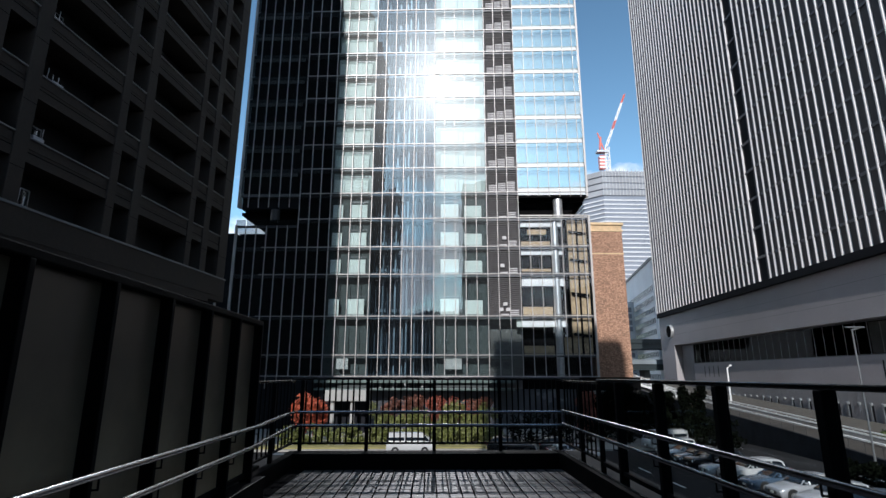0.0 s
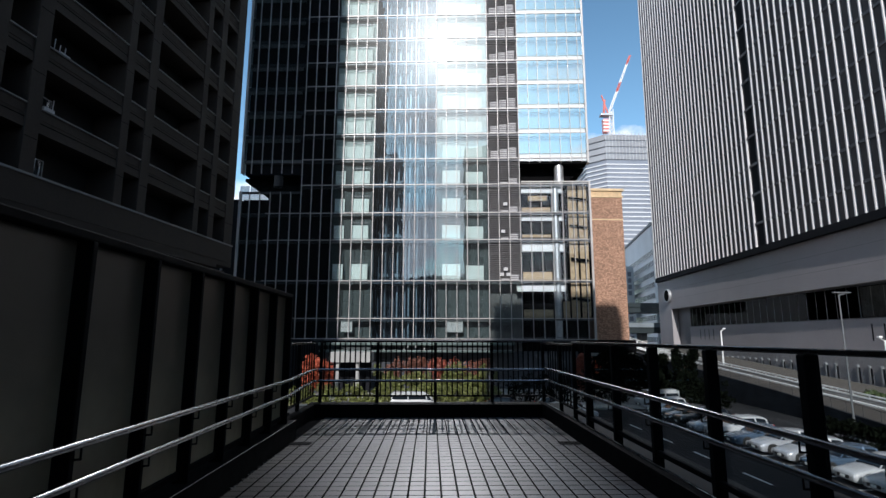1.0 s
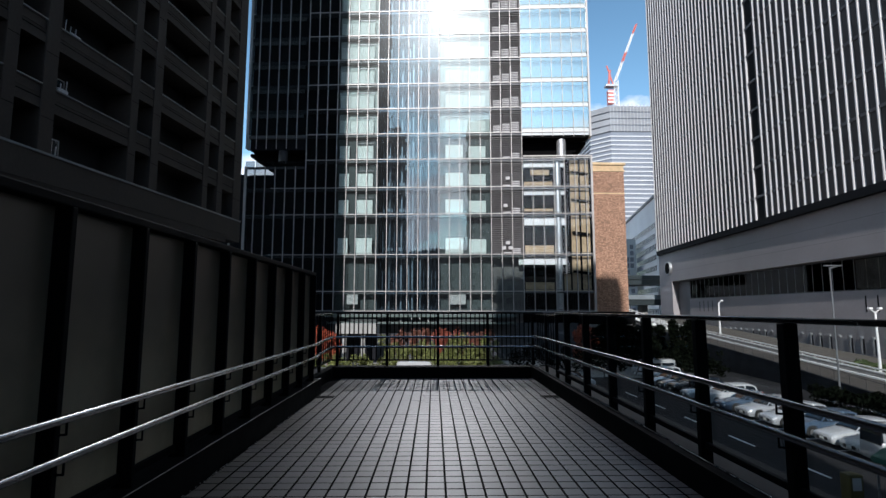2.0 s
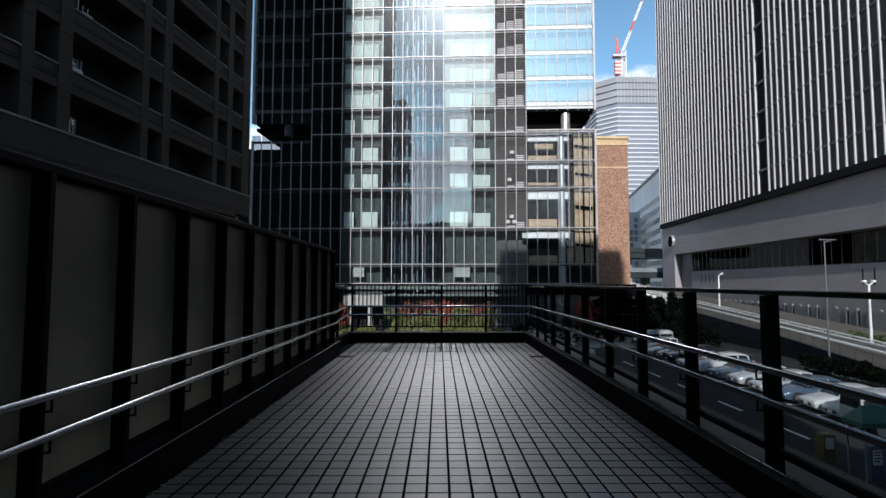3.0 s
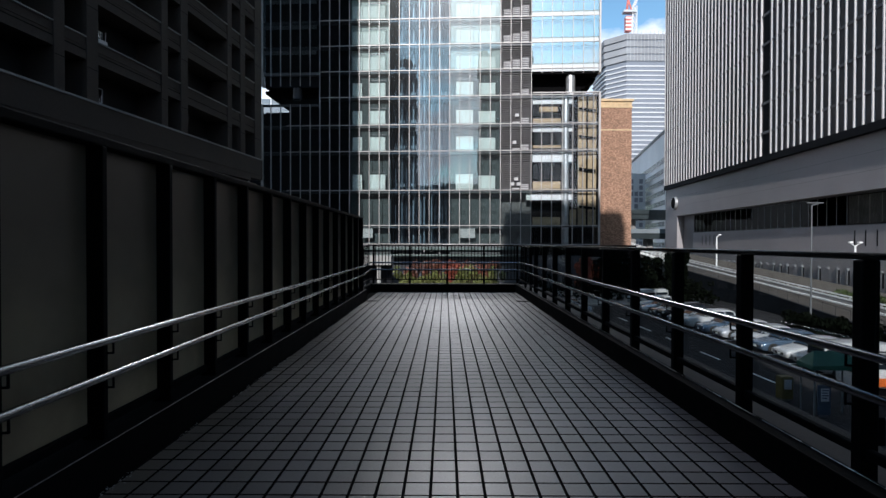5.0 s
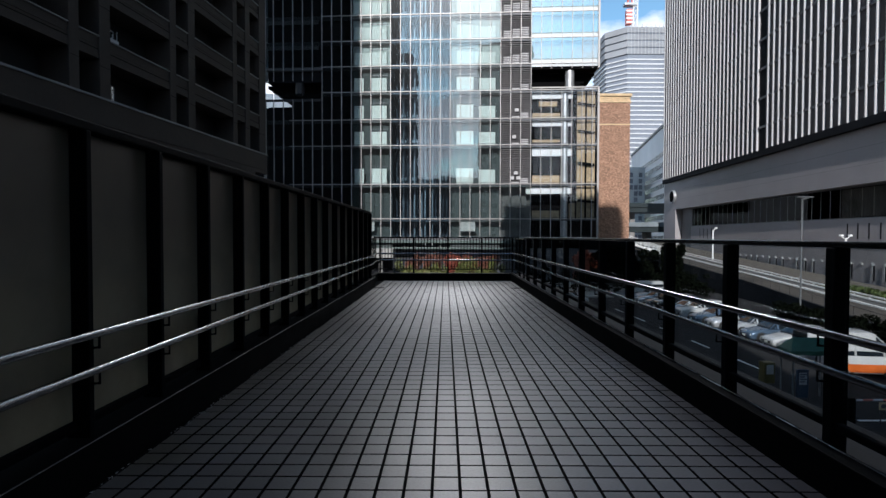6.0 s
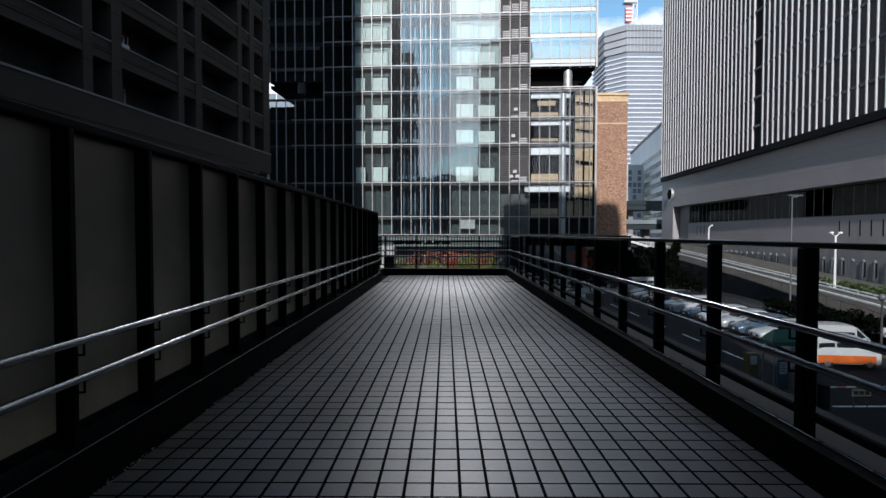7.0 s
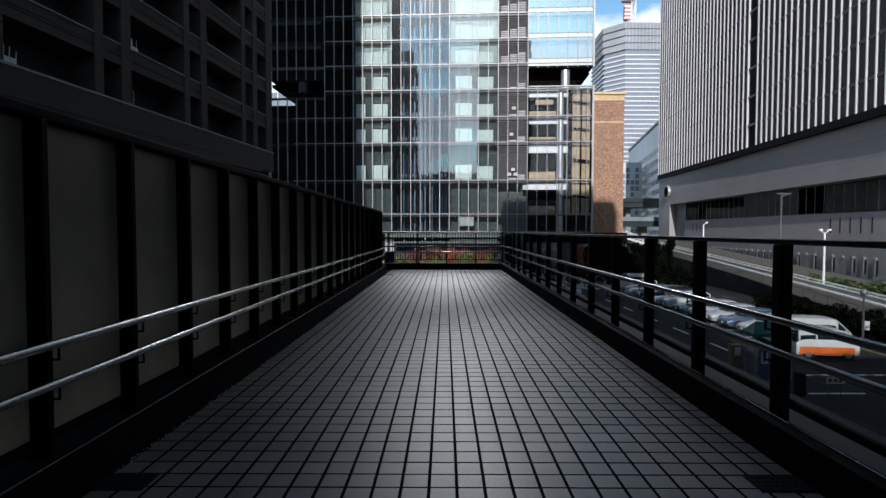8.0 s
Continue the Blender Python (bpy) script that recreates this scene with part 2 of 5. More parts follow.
M["red"] = surface("crane_red", (0.62, 0.17, 0.14), 0.5, scale=1)
M["bridge"] = surface("bridge_steel", (0.012, 0.021, 0.024), 0.5, scale=0.3)
M["bridge_lt"] = surface("bridge_fascia", (0.17, 0.20, 0.22), 0.5, scale=0.3)
M["glass"] = glazing("curtain_glass", (0.93, 0.97, 0.965), 0.11, 0.015, wide=0.0065, wave=0.006, wide_rough=0.27)
M["glass_lift"] = glazing("lift_bay_glass", (0.78, 0.86, 0.91), 0.10, 0.012, wide=0.0065, wave=0.006)
M["glass_box"] = glazing("box_glass", (0.80, 0.90, 0.92), 0.36, 0.02, wide=0.008, wave=0.006)
M["glass_screen"] = glazing("screen_glass", (0.93, 0.95, 0.96), 0.026, 0.01)
M["glass_deck"] = glazing("panel_glass", (0.90, 0.92, 0.92), 0.03, 0.01)
M["glass_band"] = glazing("band_glass", (0.10, 0.11, 0.11), 0.010, 0.03)
# shade on the tower's left side put into a darker glass tint
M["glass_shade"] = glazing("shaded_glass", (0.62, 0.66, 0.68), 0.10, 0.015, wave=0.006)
M["annex"] = surface("annex_brick", (0.46, 0.34, 0.21), 0.85, var=0.4, scale=1.6, fine=9)
M["showroom"] = surface("lit_room_tone", (0.34, 0.30, 0.25), 0.6, var=0.7, scale=0.35, fine=3)
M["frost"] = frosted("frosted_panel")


# ---- mesh helpers ----
def box(bm, x0, x1, y0, y1, z0, z1):
    v = [bm.verts.new(c) for c in ((x0, y0, z0), (x1, y0, z0), (x1, y1, z0), (x0, y1, z0), (x0, y0, z1), (x1, y0, z1), (x1, y1, z1), (x0, y1, z1))]
    for f in ((3, 2, 1, 0), (4, 5, 6, 7), (0, 1, 5, 4), (1, 2, 6, 5), (2, 3, 7, 6), (3, 0, 4, 7)):
        bm.faces.new([v[i] for i in f])
    return v


def soft_box(bm, x0, x1, y0, y1, z0, z1, r=0.01, seg=2):
    b2 = bmesh.new()
    box(b2, x0, x1, y0, y1, z0, z1)
    bmesh.ops.bevel(b2, geom=b2.edges[:], offset=r, segments=seg, affect="EDGES", profile=0.5)
    me = bpy.data.meshes.new("tmp")
    b2.to_mesh(me)
    b2.free()
    bm.from_mesh(me)
    bpy.data.meshes.remove(me)


def tube(bm, a, b, r, seg=10, r2=None):
    a, b = Vector(a), Vector(b)
    d = b - a
    m = Matrix.Translation((a + b) / 2) @ d.to_track_quat("Z", "Y").to_matrix().to_4x4()
    bmesh.ops.create_cone(bm, cap_ends=True, segments=seg, radius1=r, radius2=r if r2 is None else r2, depth=d.length, matrix=m)


def slanted(bm, profile, path):
    """Sweeps a closed cross-section (offsets across, up) along points of a path."""
    rings = []
    for i, p in enumerate(path):
        q0, q1 = Vector(path[max(i - 1, 0)]), Vector(path[min(i + 1, len(path) - 1)])
        d = (q1 - q0)
        side = Vector((d.y, -d.x, 0)).normalized()
        rings.append([bm.verts.new(Vector(p) + side * u + Vector((0, 0, w))) for u, w in profile])
    k = len(profile)
    for r0, r1 in zip(rings, rings[1:]):
        for i in range(k):
            bm.faces.new((r0[i], r0[(i + 1) % k], r1[(i + 1) % k], r1[i]))
    bm.faces.new(rings[0][::-1])
    bm.faces.new(rings[-1])


def mesh_of(bm, name, mats, smooth=False):
    bmesh.ops.recalc_face_normals(bm, faces=bm.faces[:])
    me = bpy.data.meshes.new(name)
    bm.to_mesh(me)
    bm.free()
    for m in mats if isinstance(mats, (list, tuple)) else [mats]:
        me.materials.append(m)
    if smooth:
        me.shade_smooth()
        me.set_sharp_from_angle(angle=radians(35))
    return me


def part(name, bm, material, parent=None, label="", smooth=False):
    """One mesh object from a bmesh, under a thing or a part, or at the top."""
    ob = new(name, mesh_of(bm, name, material, smooth))
    ob.parent = parent
    return tagged(ob, label)


def shared(name, me, parent, loc, scale=(1, 1, 1), rz=0.0, label=""):
    """One more object on a mesh that alike pieces share."""
    ob = new(name, me)
    ob.parent = parent
    ob.location, ob.scale, ob.rotation_euler = loc, scale, (0, 0, rz)
    return tagged(ob, label) if label else ob


def thing(name, label, category, loc=(0, 0, 0), rz=0.0, group="", kind=""):
    ob = new(name)
    ob.location, ob.rotation_euler = loc, (0, 0, rz)
    ob.empty_display_size = 0.3
    return tagged(ob, label, category, group, kind)


def structure(name, bm, material, label, category="structure", smooth=False):
    return tagged(part(name, bm, material, None, "", smooth), label, category, "", "structure")


GROUND = -6.0
DECK = Matrix.Rotation(radians(-0.635), 4, "Z")   # turned to fit the walkway's lines in the camera's view


def on_deck(ob):
    """Turns a thing of the walkway into the walkway's direction."""
    ob.matrix_basis = DECK @ ob.matrix_basis
    return ob


# ---- ground ----
bm = bmesh.new()
box(bm, -2500, 2500, -2500, 2500, GROUND - 1, GROUND)
structure("ground", bm, M["asphalt"], "dark worn asphalt ground reaching the horizon", "ground")

# ---- the deck ----
X0, X1, Y0, Y1 = -1.97, 2.12, -16.0, 10.62   # walking surface
bm = bmesh.new()
box(bm, -2.75, 2.85, Y0, 11.35, -0.62, -0.012)
deck = on_deck(structure("deck_slab", bm, M["grout"], "dark elevated walkway slab under grey floor tiles", "floor"))
bm = bmesh.new()
soft_box(bm, -0.4, 0.4, -0.4, 0.4, GROUND, -0.62, 0.05)
me = mesh_of(bm, "deck_pier", M["concrete_dark"])
for y in (-12.0, 0.0, 9.0):
    for x in (-0.8, 1.0):
        shared("pier", me, deck, (x, y, 0))


def curb(name, x0, x1, y0, y1, h, label):
    b = bmesh.new()
    soft_box(b, x0, x1, y0, y1, -0.05, h, 0.005)
    return on_deck(structure(name, b, M["curb"], label, "kerb"))


curb_r = curb("curb_east", X1, 2.245, Y0, 11.0, 0.236, "dark granite kerb along the walkway")
bm = bmesh.new()
tube(bm, (2.224, Y0, 0.236), (2.224, 10.9, 0.236), 0.0035, 8)
part("metal_edge", bm, M["trimsteel"], curb_r, "thin steel edge strip")
bm = bmesh.new()
soft_box(bm, 2.248, 2.80, Y0, 11.3, -0.011, 0.17, 0.012)
part("outer_ledge", bm, M["ledge"], curb_r, "stained concrete ledge outside the fence")
curb_l = curb("curb_west", -2.30, X0, Y0, 8.52, 0.262, "dark granite kerb along the frosted wall")
bm = bmesh.new()
tube(bm, (X0 + 0.004, Y0, 0.262), (X0 + 0.004, 8.5, 0.262), 0.003, 8)
part("metal_edge", bm, M["louver"], curb_l, "thin dull steel edge strip")
bm = bmesh.new()
soft_box(bm, -2.75, -2.302, Y0, 11.0, -0.011, 0.16, 0.012)
part("outer_ledge", bm, M["ledge"], curb_l)
bm = bmesh.new()
soft_box(bm, -2.44, -2.303, Y0, 9.4, 0.161, 0.25, 0.012)
part("upstand", bm, M["curb"], curb_l)
bm = bmesh.new()
soft_box(bm, -2.30, -2.16, 8.53, 10.615, -0.011, 0.22, 0.012)
part("inner_curb", bm, M["curb"], curb_l)
curb_n = curb("curb_north", -2.3, X1 - 0.003, 10.62, 11.0, 0.225, "dark granite kerb closing the walkway end")
bm = bmesh.new()
soft_box(bm, -2.7, 2.31, 11.003, 11.32, -0.011, 0.15, 0.012)
part("outer_ledge", bm, M["concrete"], curb_n)


def drain(y, x, label):
    th = on_deck(thing("floor_drain", label, "drain", (x, y, 0), group="floor drains"))
    b = bmesh.new()
    box(b, -0.15, 0.15, -0.1, 0.1, -0.011, 0.002)
    part("pit", b, M["darkin"], th)
    b = bmesh.new()
    for i in range(9):
        box(b, -0.14 + i * 0.035, -0.126 + i * 0.035, -0.095, 0.095, 0.003, 0.008)
    for i in range(4):
        box(b, -0.145, 0.145, -0.085 + i * 0.05, -0.071 + i * 0.05, 0.0085, 0.011)
    part("grating", b, M["black"], th, "dark iron grating")


for yy in (8.1, -6.1):
    drain(yy, X0 + 0.16, "square dark iron drain grating set in the tiles")
    drain(yy, X1 - 0.16, "square dark iron drain grating set in the tiles")


# ---- fences ----
POST_L, WALL_END = -0.257, 8.21
END_POSTS = (-2.13, -1.03, 0.10, 1.21, 2.22)


def end_fence():
    th = on_deck(thing("baluster_fence", "black painted steel baluster fence across the walkway end", "fence", (0, 10.95, 0)))
    b = bmesh.new()
    soft_box(b, -2.33, 2.44, -0.035, 0.035, 1.365, 1.405, 0.008)
    part("top_rail", b, M["black_rail"], th)
    b = bmesh.new()
    soft_box(b, -2.33, 2.44, -0.02, 0.02, 0.33, 0.362, 0.006)
    part("bottom_rail", b, M["black"], th)
    b = bmesh.new()
    soft_box(b, -0.03, 0.03, -0.03, 0.03, 0.222, 1.364, 0.006)
    me = mesh_of(b, "fence_post", M["black"])
    for x in END_POSTS:
        shared("post", me, th, (x, 0, 0))
    b = bmesh.new()
    box(b, -0.013, 0.013, -0.013, 0.013, 0.363, 1.364)
    me = mesh_of(b, "baluster", M["black"])
    x = -2.27
    while x < 2.4:
        if min(abs(x - p) for p in END_POSTS) > 0.05:
            shared("baluster", me, th, (x, 0, 0))
        x += 0.1


def side_fence(x, y0, y1, name, label, base):
    th = on_deck(thing(name, label, "fence", (x, 0, 0)))
    b = bmesh.new()
    soft_box(b, -0.03, 0.03, y0, y1, 1.33, 1.37, 0.008)
    part("top_rail", b, M["black_rail"], th)
    b = bmesh.new()
    soft_box(b, -0.02, 0.02, y0, y1, 0.33, 0.36, 0.006)
    part("bottom_rail", b, M["black"], th)
    b = bmesh.new()
    soft_box(b, -0.03, 0.03, -0.03, 0.03, base, 1.329, 0.006)
    me = mesh_of(b, "fence_post", M["black"])
    ps = [y0 + 0.05, (y0 + y1) / 2]
    for p in ps:
        shared("post", me, th, (0, p, 0))
    b = bmesh.new()
    box(b, -0.01, 0.01, -0.01, 0.01, 0.361, 1.329)
    me = mesh_of(b, "baluster", M["black"])
    y = y0 + 0.13
    while y < y1 - 0.05:
        if min(abs(y - p) for p in ps) > 0.05:
            shared("baluster", me, th, (0, y, 0))
        y += 0.2


end_fence()
side_fence(-2.27, 8.6, 10.9, "baluster_fence", "short black baluster fence beside the frosted wall end", 0.155)
RX = 2.311
side_fence(RX, 8.95, 10.9, "baluster_fence", "short black baluster fence where the glass fence ends", 0.165)


def glass_fence():
    th = on_deck(thing("glass_fence", "black steel fence with clear glass panels along the walkway", "fence", (RX, 0, 0)))
    b = bmesh.new()
    soft_box(b, -0.045, 0.045, Y0, 8.95, 1.368, 1.405, 0.01)
    part("top_rail", b, M["black_rail"], th)
    b = bmesh.new()
    soft_box(b, -0.025, 0.025, Y0, 8.95, 0.30, 0.35, 0.008)
    part("bottom_rail", b, M["black"], th)
    b = bmesh.new()
    soft_box(b, -0.048, 0.048, -0.038, 0.038, 0.165, 1.367, 0.008)
    post = mesh_of(b, "wide_post", M["black"])
    b = bmesh.new()
    box(b, -0.004, 0.004, -0.534, 0.534, 0.352, 1.366)
    pane = mesh_of(b, "fence_pane", M["glass_deck"])
    for k in range(-14, 8):
        y = 0.197 + 1.1484 * k
        shared("post", post, th, (0, y, 0))
        if k < 7:
            shared("pane", pane, th, (0.02, y + 0.574, 0)).visible_shadow = False


def frosted_wall():
    th = on_deck(thing("screen_wall", "tall screen wall of frosted glass panels in black posts", "screen wall", (-2.12, 0, 0)))
    b = bmesh.new()
    soft_box(b, -0.04, 0.09, Y0, WALL_END, 2.03, 2.09, 0.01)
    part("top_rail", b, M["black"], th)
    b = bmesh.new()
    soft_box(b, -0.03, 0.03, Y0, WALL_END, 0.30, 0.36, 0.01)
    part("bottom_rail", b, M["black"], th)
    b = bmesh.new()
    soft_box(b, -0.03, 0.105, -0.022, 0.022, 0.262, 2.029, 0.006)
    post = mesh_of(b, "screen_post", M["black"])
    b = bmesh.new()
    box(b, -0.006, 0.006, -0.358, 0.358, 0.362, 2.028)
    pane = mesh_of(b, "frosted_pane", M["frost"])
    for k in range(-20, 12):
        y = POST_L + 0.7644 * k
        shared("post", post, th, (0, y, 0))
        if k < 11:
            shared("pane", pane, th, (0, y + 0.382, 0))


glass_fence()
frosted_wall()


def handrail(name, pts, brackets, label, heights=(0.88, 0.675)):
    """Two tubes with short bent brackets to the posts."""
    th = on_deck(thing(name, label, "handrail"))
    for h, nm in zip(heights, ("upper_tube", "lower_tube")):
        cu = bpy.data.curves.new("rail_curve", "CURVE")
        cu.dimensions, cu.bevel_depth, cu.bevel_resolution = "3D", 0.0245, 6
        sp = cu.splines.new("POLY")
        sp.points.add(len(pts) - 1)
        for p, q in zip(sp.points, pts):
            p.co = (q[0], q[1], h, 1)
        tmp = bpy.data.objects.new("tmp", cu)
        me = bpy.data.meshes.new_from_object(tmp)
        bpy.data.objects.remove(tmp)
        me.materials.append(M["steel"])
        me.shade_smooth()
        ob = new(nm, me)
        ob.parent = th
        for x, y, dx, dy in brackets:
            b = bmesh.new()
            tube(b, (0, 0, -0.02), (0, 0, -0.082), 0.0065, 8)
            bmesh.ops.create_uvsphere(b, u_segments=8, v_segments=5, radius=0.0075, matrix=Matrix.Translation((0, 0, -0.084)))
            tube(b, (0, 0, -0.084), (dx, dy, -0.088), 0.0065, 8)
            n = math.hypot(dx, dy)
            tube(b, (dx - 0.004 * dx / n, dy - 0.004 * dy / n, -0.088), (dx, dy, -0.088), 0.022, 12)
            k = part("bracket", b, M["black"], th)
            k.location = (x, y, h)


RLX, RRX = -1.97, 2.205
handrail("handrail", [(RLX, Y0), (RLX, 8.15), (RLX - 0.05, 8.5), (RLX - 0.19, 10.4), (RLX - 0.17, 10.55)],
         [(RLX, POST_L + 0.7644 * k, -0.05, 0.0) for k in range(-20, 12)], "double stainless steel handrail along the frosted wall", (0.868, 0.66))
handrail("handrail", [(RLX - 0.15, 10.617), (RRX - 0.02, 10.617)],
         [(x, 10.617, 0, 0.28) for x in END_POSTS], "double stainless steel handrail across the walkway end", (0.862, 0.655))
handrail("handrail", [(RRX, Y0), (RRX, 10.55), (RRX - 0.02, 10.61)],
         [(RRX, 0.197 + 1.1484 * k, 0.06, 0.0) for k in range(-14, 8)], "double stainless steel handrail along the glass fence", (0.88, 0.672))

# ---- the glass office tower ----
MX = [-0.03 + 1.622 * k for k in range(-18, 16)]          # mullion lines
FL = [1.25, 4.25, 9.9, 16.2, 20.45, 24.95] + [29.12 + 4.12 * k for k in range(13)]
TOP = FL[-1]
ZB0, ZB1, ZC1, ZD1, ZE1 = -14.63, -8.14, 1.59, 9.70, 14.57   # bays: blinds, lift bay, blinds, louvres


PANE_TURN = radians(-2.75)   # panes turned so that the sun's glare fits the camera's view


def tower():
    th = thing("office_tower", "tall glass office tower with pale mullions reflecting the low sun", "building", (0, 79.47, 0), radians(-3.7))
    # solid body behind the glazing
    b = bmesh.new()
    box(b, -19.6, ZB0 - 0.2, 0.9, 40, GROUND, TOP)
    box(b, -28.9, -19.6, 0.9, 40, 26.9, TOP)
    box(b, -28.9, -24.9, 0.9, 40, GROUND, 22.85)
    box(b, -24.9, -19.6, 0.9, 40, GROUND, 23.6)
    part("core", b, M["darkin"], th, "rooms behind shaded glass, their shade painted near black")
    b = bmesh.new()
    box(b, ZB0 - 0.2, ZC1 - 9.73, 1.6, 40, GROUND, TOP)
    box(b, ZC1, ZD1, 1.6, 40, GROUND, TOP)
    part("office_wall", b, M["backpanel"], th, "pale grey office walls behind glass")
    # white rooms lighten the glass in place of its pale sky reflections
    b = bmesh.new()
    box(b, ZE1 + 0.2, 25.12, 0.9, 40, 28.6, TOP)
    part("box_room", b, M["white"], th, "rooms behind the upper glass, whitened for its bright sky reflection")
    b = bmesh.new()
    box(b, ZB1, ZC1, 3.3, 40, GROUND, TOP)
    part("lift_core", b, M["core"], th, "dark lift core behind glass")
    b = bmesh.new()
    box(b, ZD1, ZE1 + 0.2, 2.4, 40, GROUND, TOP)
    part("plant_wall", b, M["louver"], th)
    b = bmesh.new()
    box(b, -29.1, 25.3, 0.4, 40, TOP, TOP + 1.2)
    part("roof", b, M["slab"], th)
    # floor slabs
    for i, z in enumerate(FL):
        spans = [(-28.9 if z < 24 or z > 28 else -19.6, -8.14), (-8.14, 1.59), (1.59, 9.7), (9.7, 14.6)]
        if z > 28:
            spans.append((14.6, 25.12))
        for x0, x1 in spans:
            b = bmesh.new()
            box(b, x0 + 0.01, x1 - 0.01, 0.16, 0.895 if x0 < -15 or x0 > 14 else (3.2 if x0 == -8.14 else 1.59), z - 0.42, z + 0.02)
            part("floor_slab", b, M["slab"], th)
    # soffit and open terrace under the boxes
    # the shade under the overhang is put into the black colour
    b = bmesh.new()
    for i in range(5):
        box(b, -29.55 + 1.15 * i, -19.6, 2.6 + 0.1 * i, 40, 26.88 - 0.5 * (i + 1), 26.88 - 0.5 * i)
    part("stepped_soffit", b, M["void"], th, "stepped underside of the overhanging storeys, its shade painted black")
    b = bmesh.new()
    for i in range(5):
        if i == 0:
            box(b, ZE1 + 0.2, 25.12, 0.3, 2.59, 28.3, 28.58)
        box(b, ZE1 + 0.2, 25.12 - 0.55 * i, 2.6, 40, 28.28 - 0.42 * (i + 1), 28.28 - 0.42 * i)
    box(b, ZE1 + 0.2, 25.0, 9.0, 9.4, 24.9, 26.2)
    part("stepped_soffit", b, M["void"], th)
    # the left column is coloured near black for the tower's shaded side
    for x in (20.9, -23.6):
        b = bmesh.new()
        tube(b, (x, 1.2, 24.96), (x, 1.2, 28.2 if x > 0 else 26.8), 0.72, 28)
        part("column", b, M["galv"] if x > 0 else M["ribback"], th, "round steel column", True)
    # mullions
    for x in MX:
        spans = [(1.25, TOP)]
        if x < -19.7:
            spans = [(-0.5, 23.9), (26.9, TOP)]
        if x > ZE1 + 0.3:
            spans = [(1.25, 25.3), (28.3, TOP)]
        for z0, z1 in spans:
            b = bmesh.new()
            box(b, x - 0.04, x + 0.04, -0.16, 0.10, z0, z1)
            part("mullion", b, M["mullion"], th)
    for x, z0, z1 in ((-29.05, -0.5, 24.0), (-29.05, 26.9, TOP), (25.25, GROUND, 25.3), (25.25, 28.3, TOP)):
        b = bmesh.new()
        box(b, x - 0.14, x + 0.14, -0.22, 0.9 if z1 > 30 else 0.16, z0, z1)
        part("corner_mullion", b, M["mullion"], th)
    # transoms
    for z in FL:
        x0, x1 = (-25.0 if z < 24 else -19.6), 25.1
        b = bmesh.new()
        box(b, x0, x1, -0.10, 0.09, z - 0.05, z + 0.05)
        part("transom", b, M["mullion"], th)
        # dark bars stand in for the spandrel's shadow above and below the transom
        b = bmesh.new()
        box(b, x0, x1, 0.11, 0.15, z + 0.20, z + 0.26)
        box(b, x0, x1, 0.11, 0.15, z - 0.30, z - 0.06)
        part("transom_shadow_bar", b, M["mullion_dark"], th, "dark bars painted as spandrel shadow beside the transom")
    # on the shaded side this transom's shade is painted by a near-black colour
    b = bmesh.new()
    box(b, -28.9, -19.6, -0.1, 0.06, 23.55, 23.92)
    part("transom", b, M["ribback"], th)
    b = bmesh.new()
    box(b, ZE1 + 0.2, 25.1, -0.12, 0.06, 25.2, 25.36)
    part("transom", b, M["mullion"], th)
    # interior fittings: blinds with a dark lintel bar
    def blind(x0, x1, z0, z1):
        b = bmesh.new()
        box(b, x0, x1, 0.32, 0.40, z0, z1)
        part("blind", b, M["blind"], th, "white lowered roller blind")
    for i in range(1, len(FL) - 1):
        z0, z1 = FL[i], FL[i + 1]
        if i == 1:
            for x0, x1 in ((-12.6, -10.9), (3.3, 5.7)):
                b = bmesh.new()
                box(b, x0, x1, 0.32, 0.40, z0 - 2.0, z0 - 0.3)
                part("grey_screen", b, M["acunit"], th, "grey lowered screen")
            continue
        hgt = 2.35 if i != 2 else 2.6
        if i == 2 or i >= 3:
            blind(-14.2, -12.65, z0 + 0.05, z0 + hgt)
            blind(-11.4, -8.85, z0 + 0.05, z0 + hgt)
            blind(2.6, 5.35, z0 + 0.05, z0 + hgt)
            blind(6.25, 8.9, z0 + 0.05, z0 + hgt - 0.25)
            for x0, x1 in ((-11.6, -8.7), (2.5, 5.6)):
                b = bmesh.new()
                box(b, x0, x1, 0.30, 0.42, z0 + hgt + 0.35, z0 + hgt + 0.5)
                part("lintel_bar", b, M["mullion_dark"], th)
            # upper storeys are paler: glare and sunlight on the rooms put into the colour
            if i >= 3:
                for x0, x1 in ((-14.5, -8.2), (1.7, 9.6)):
                    b = bmesh.new()
                    box(b, x0, x1, 0.9, 1.0, z0 + 0.03, z1 - 0.5)
                    part("office_partition", b, M["pale_wall"] if i >= 6 else M["backpanel"], th)
            if i >= 6:
                for x0, x1 in ((-12.55, -11.5), (5.45, 6.15)):
                    blind(x0, x1, z0 + 0.05, z0 + hgt - 0.1)
    # lift bay: guide rails, landing beams
    rnd = random.Random(4)
    for k in range(15):
        x = ZB1 + 0.5 + k * 0.62
        b = bmesh.new()
        w = rnd.uniform(0.06, 0.22)
        box(b, x, x + w, 1.0 + 1.2 * rnd.random(), 2.4, GROUND, TOP - 0.5)
        part("lift_guide", b, M["corelight"] if rnd.random() > 0.45 else M["darkin"], th)
    for i in range(2, len(FL) - 1):
        b = bmesh.new()
        for j in range(4):
            x = ZB1 + 0.7 + j * 2.3 + rnd.uniform(0, 0.4)
            box(b, x, x + rnd.uniform(0.9, 1.6), 2.5, 2.8, FL[i] + 0.9, FL[i] + 1.35)
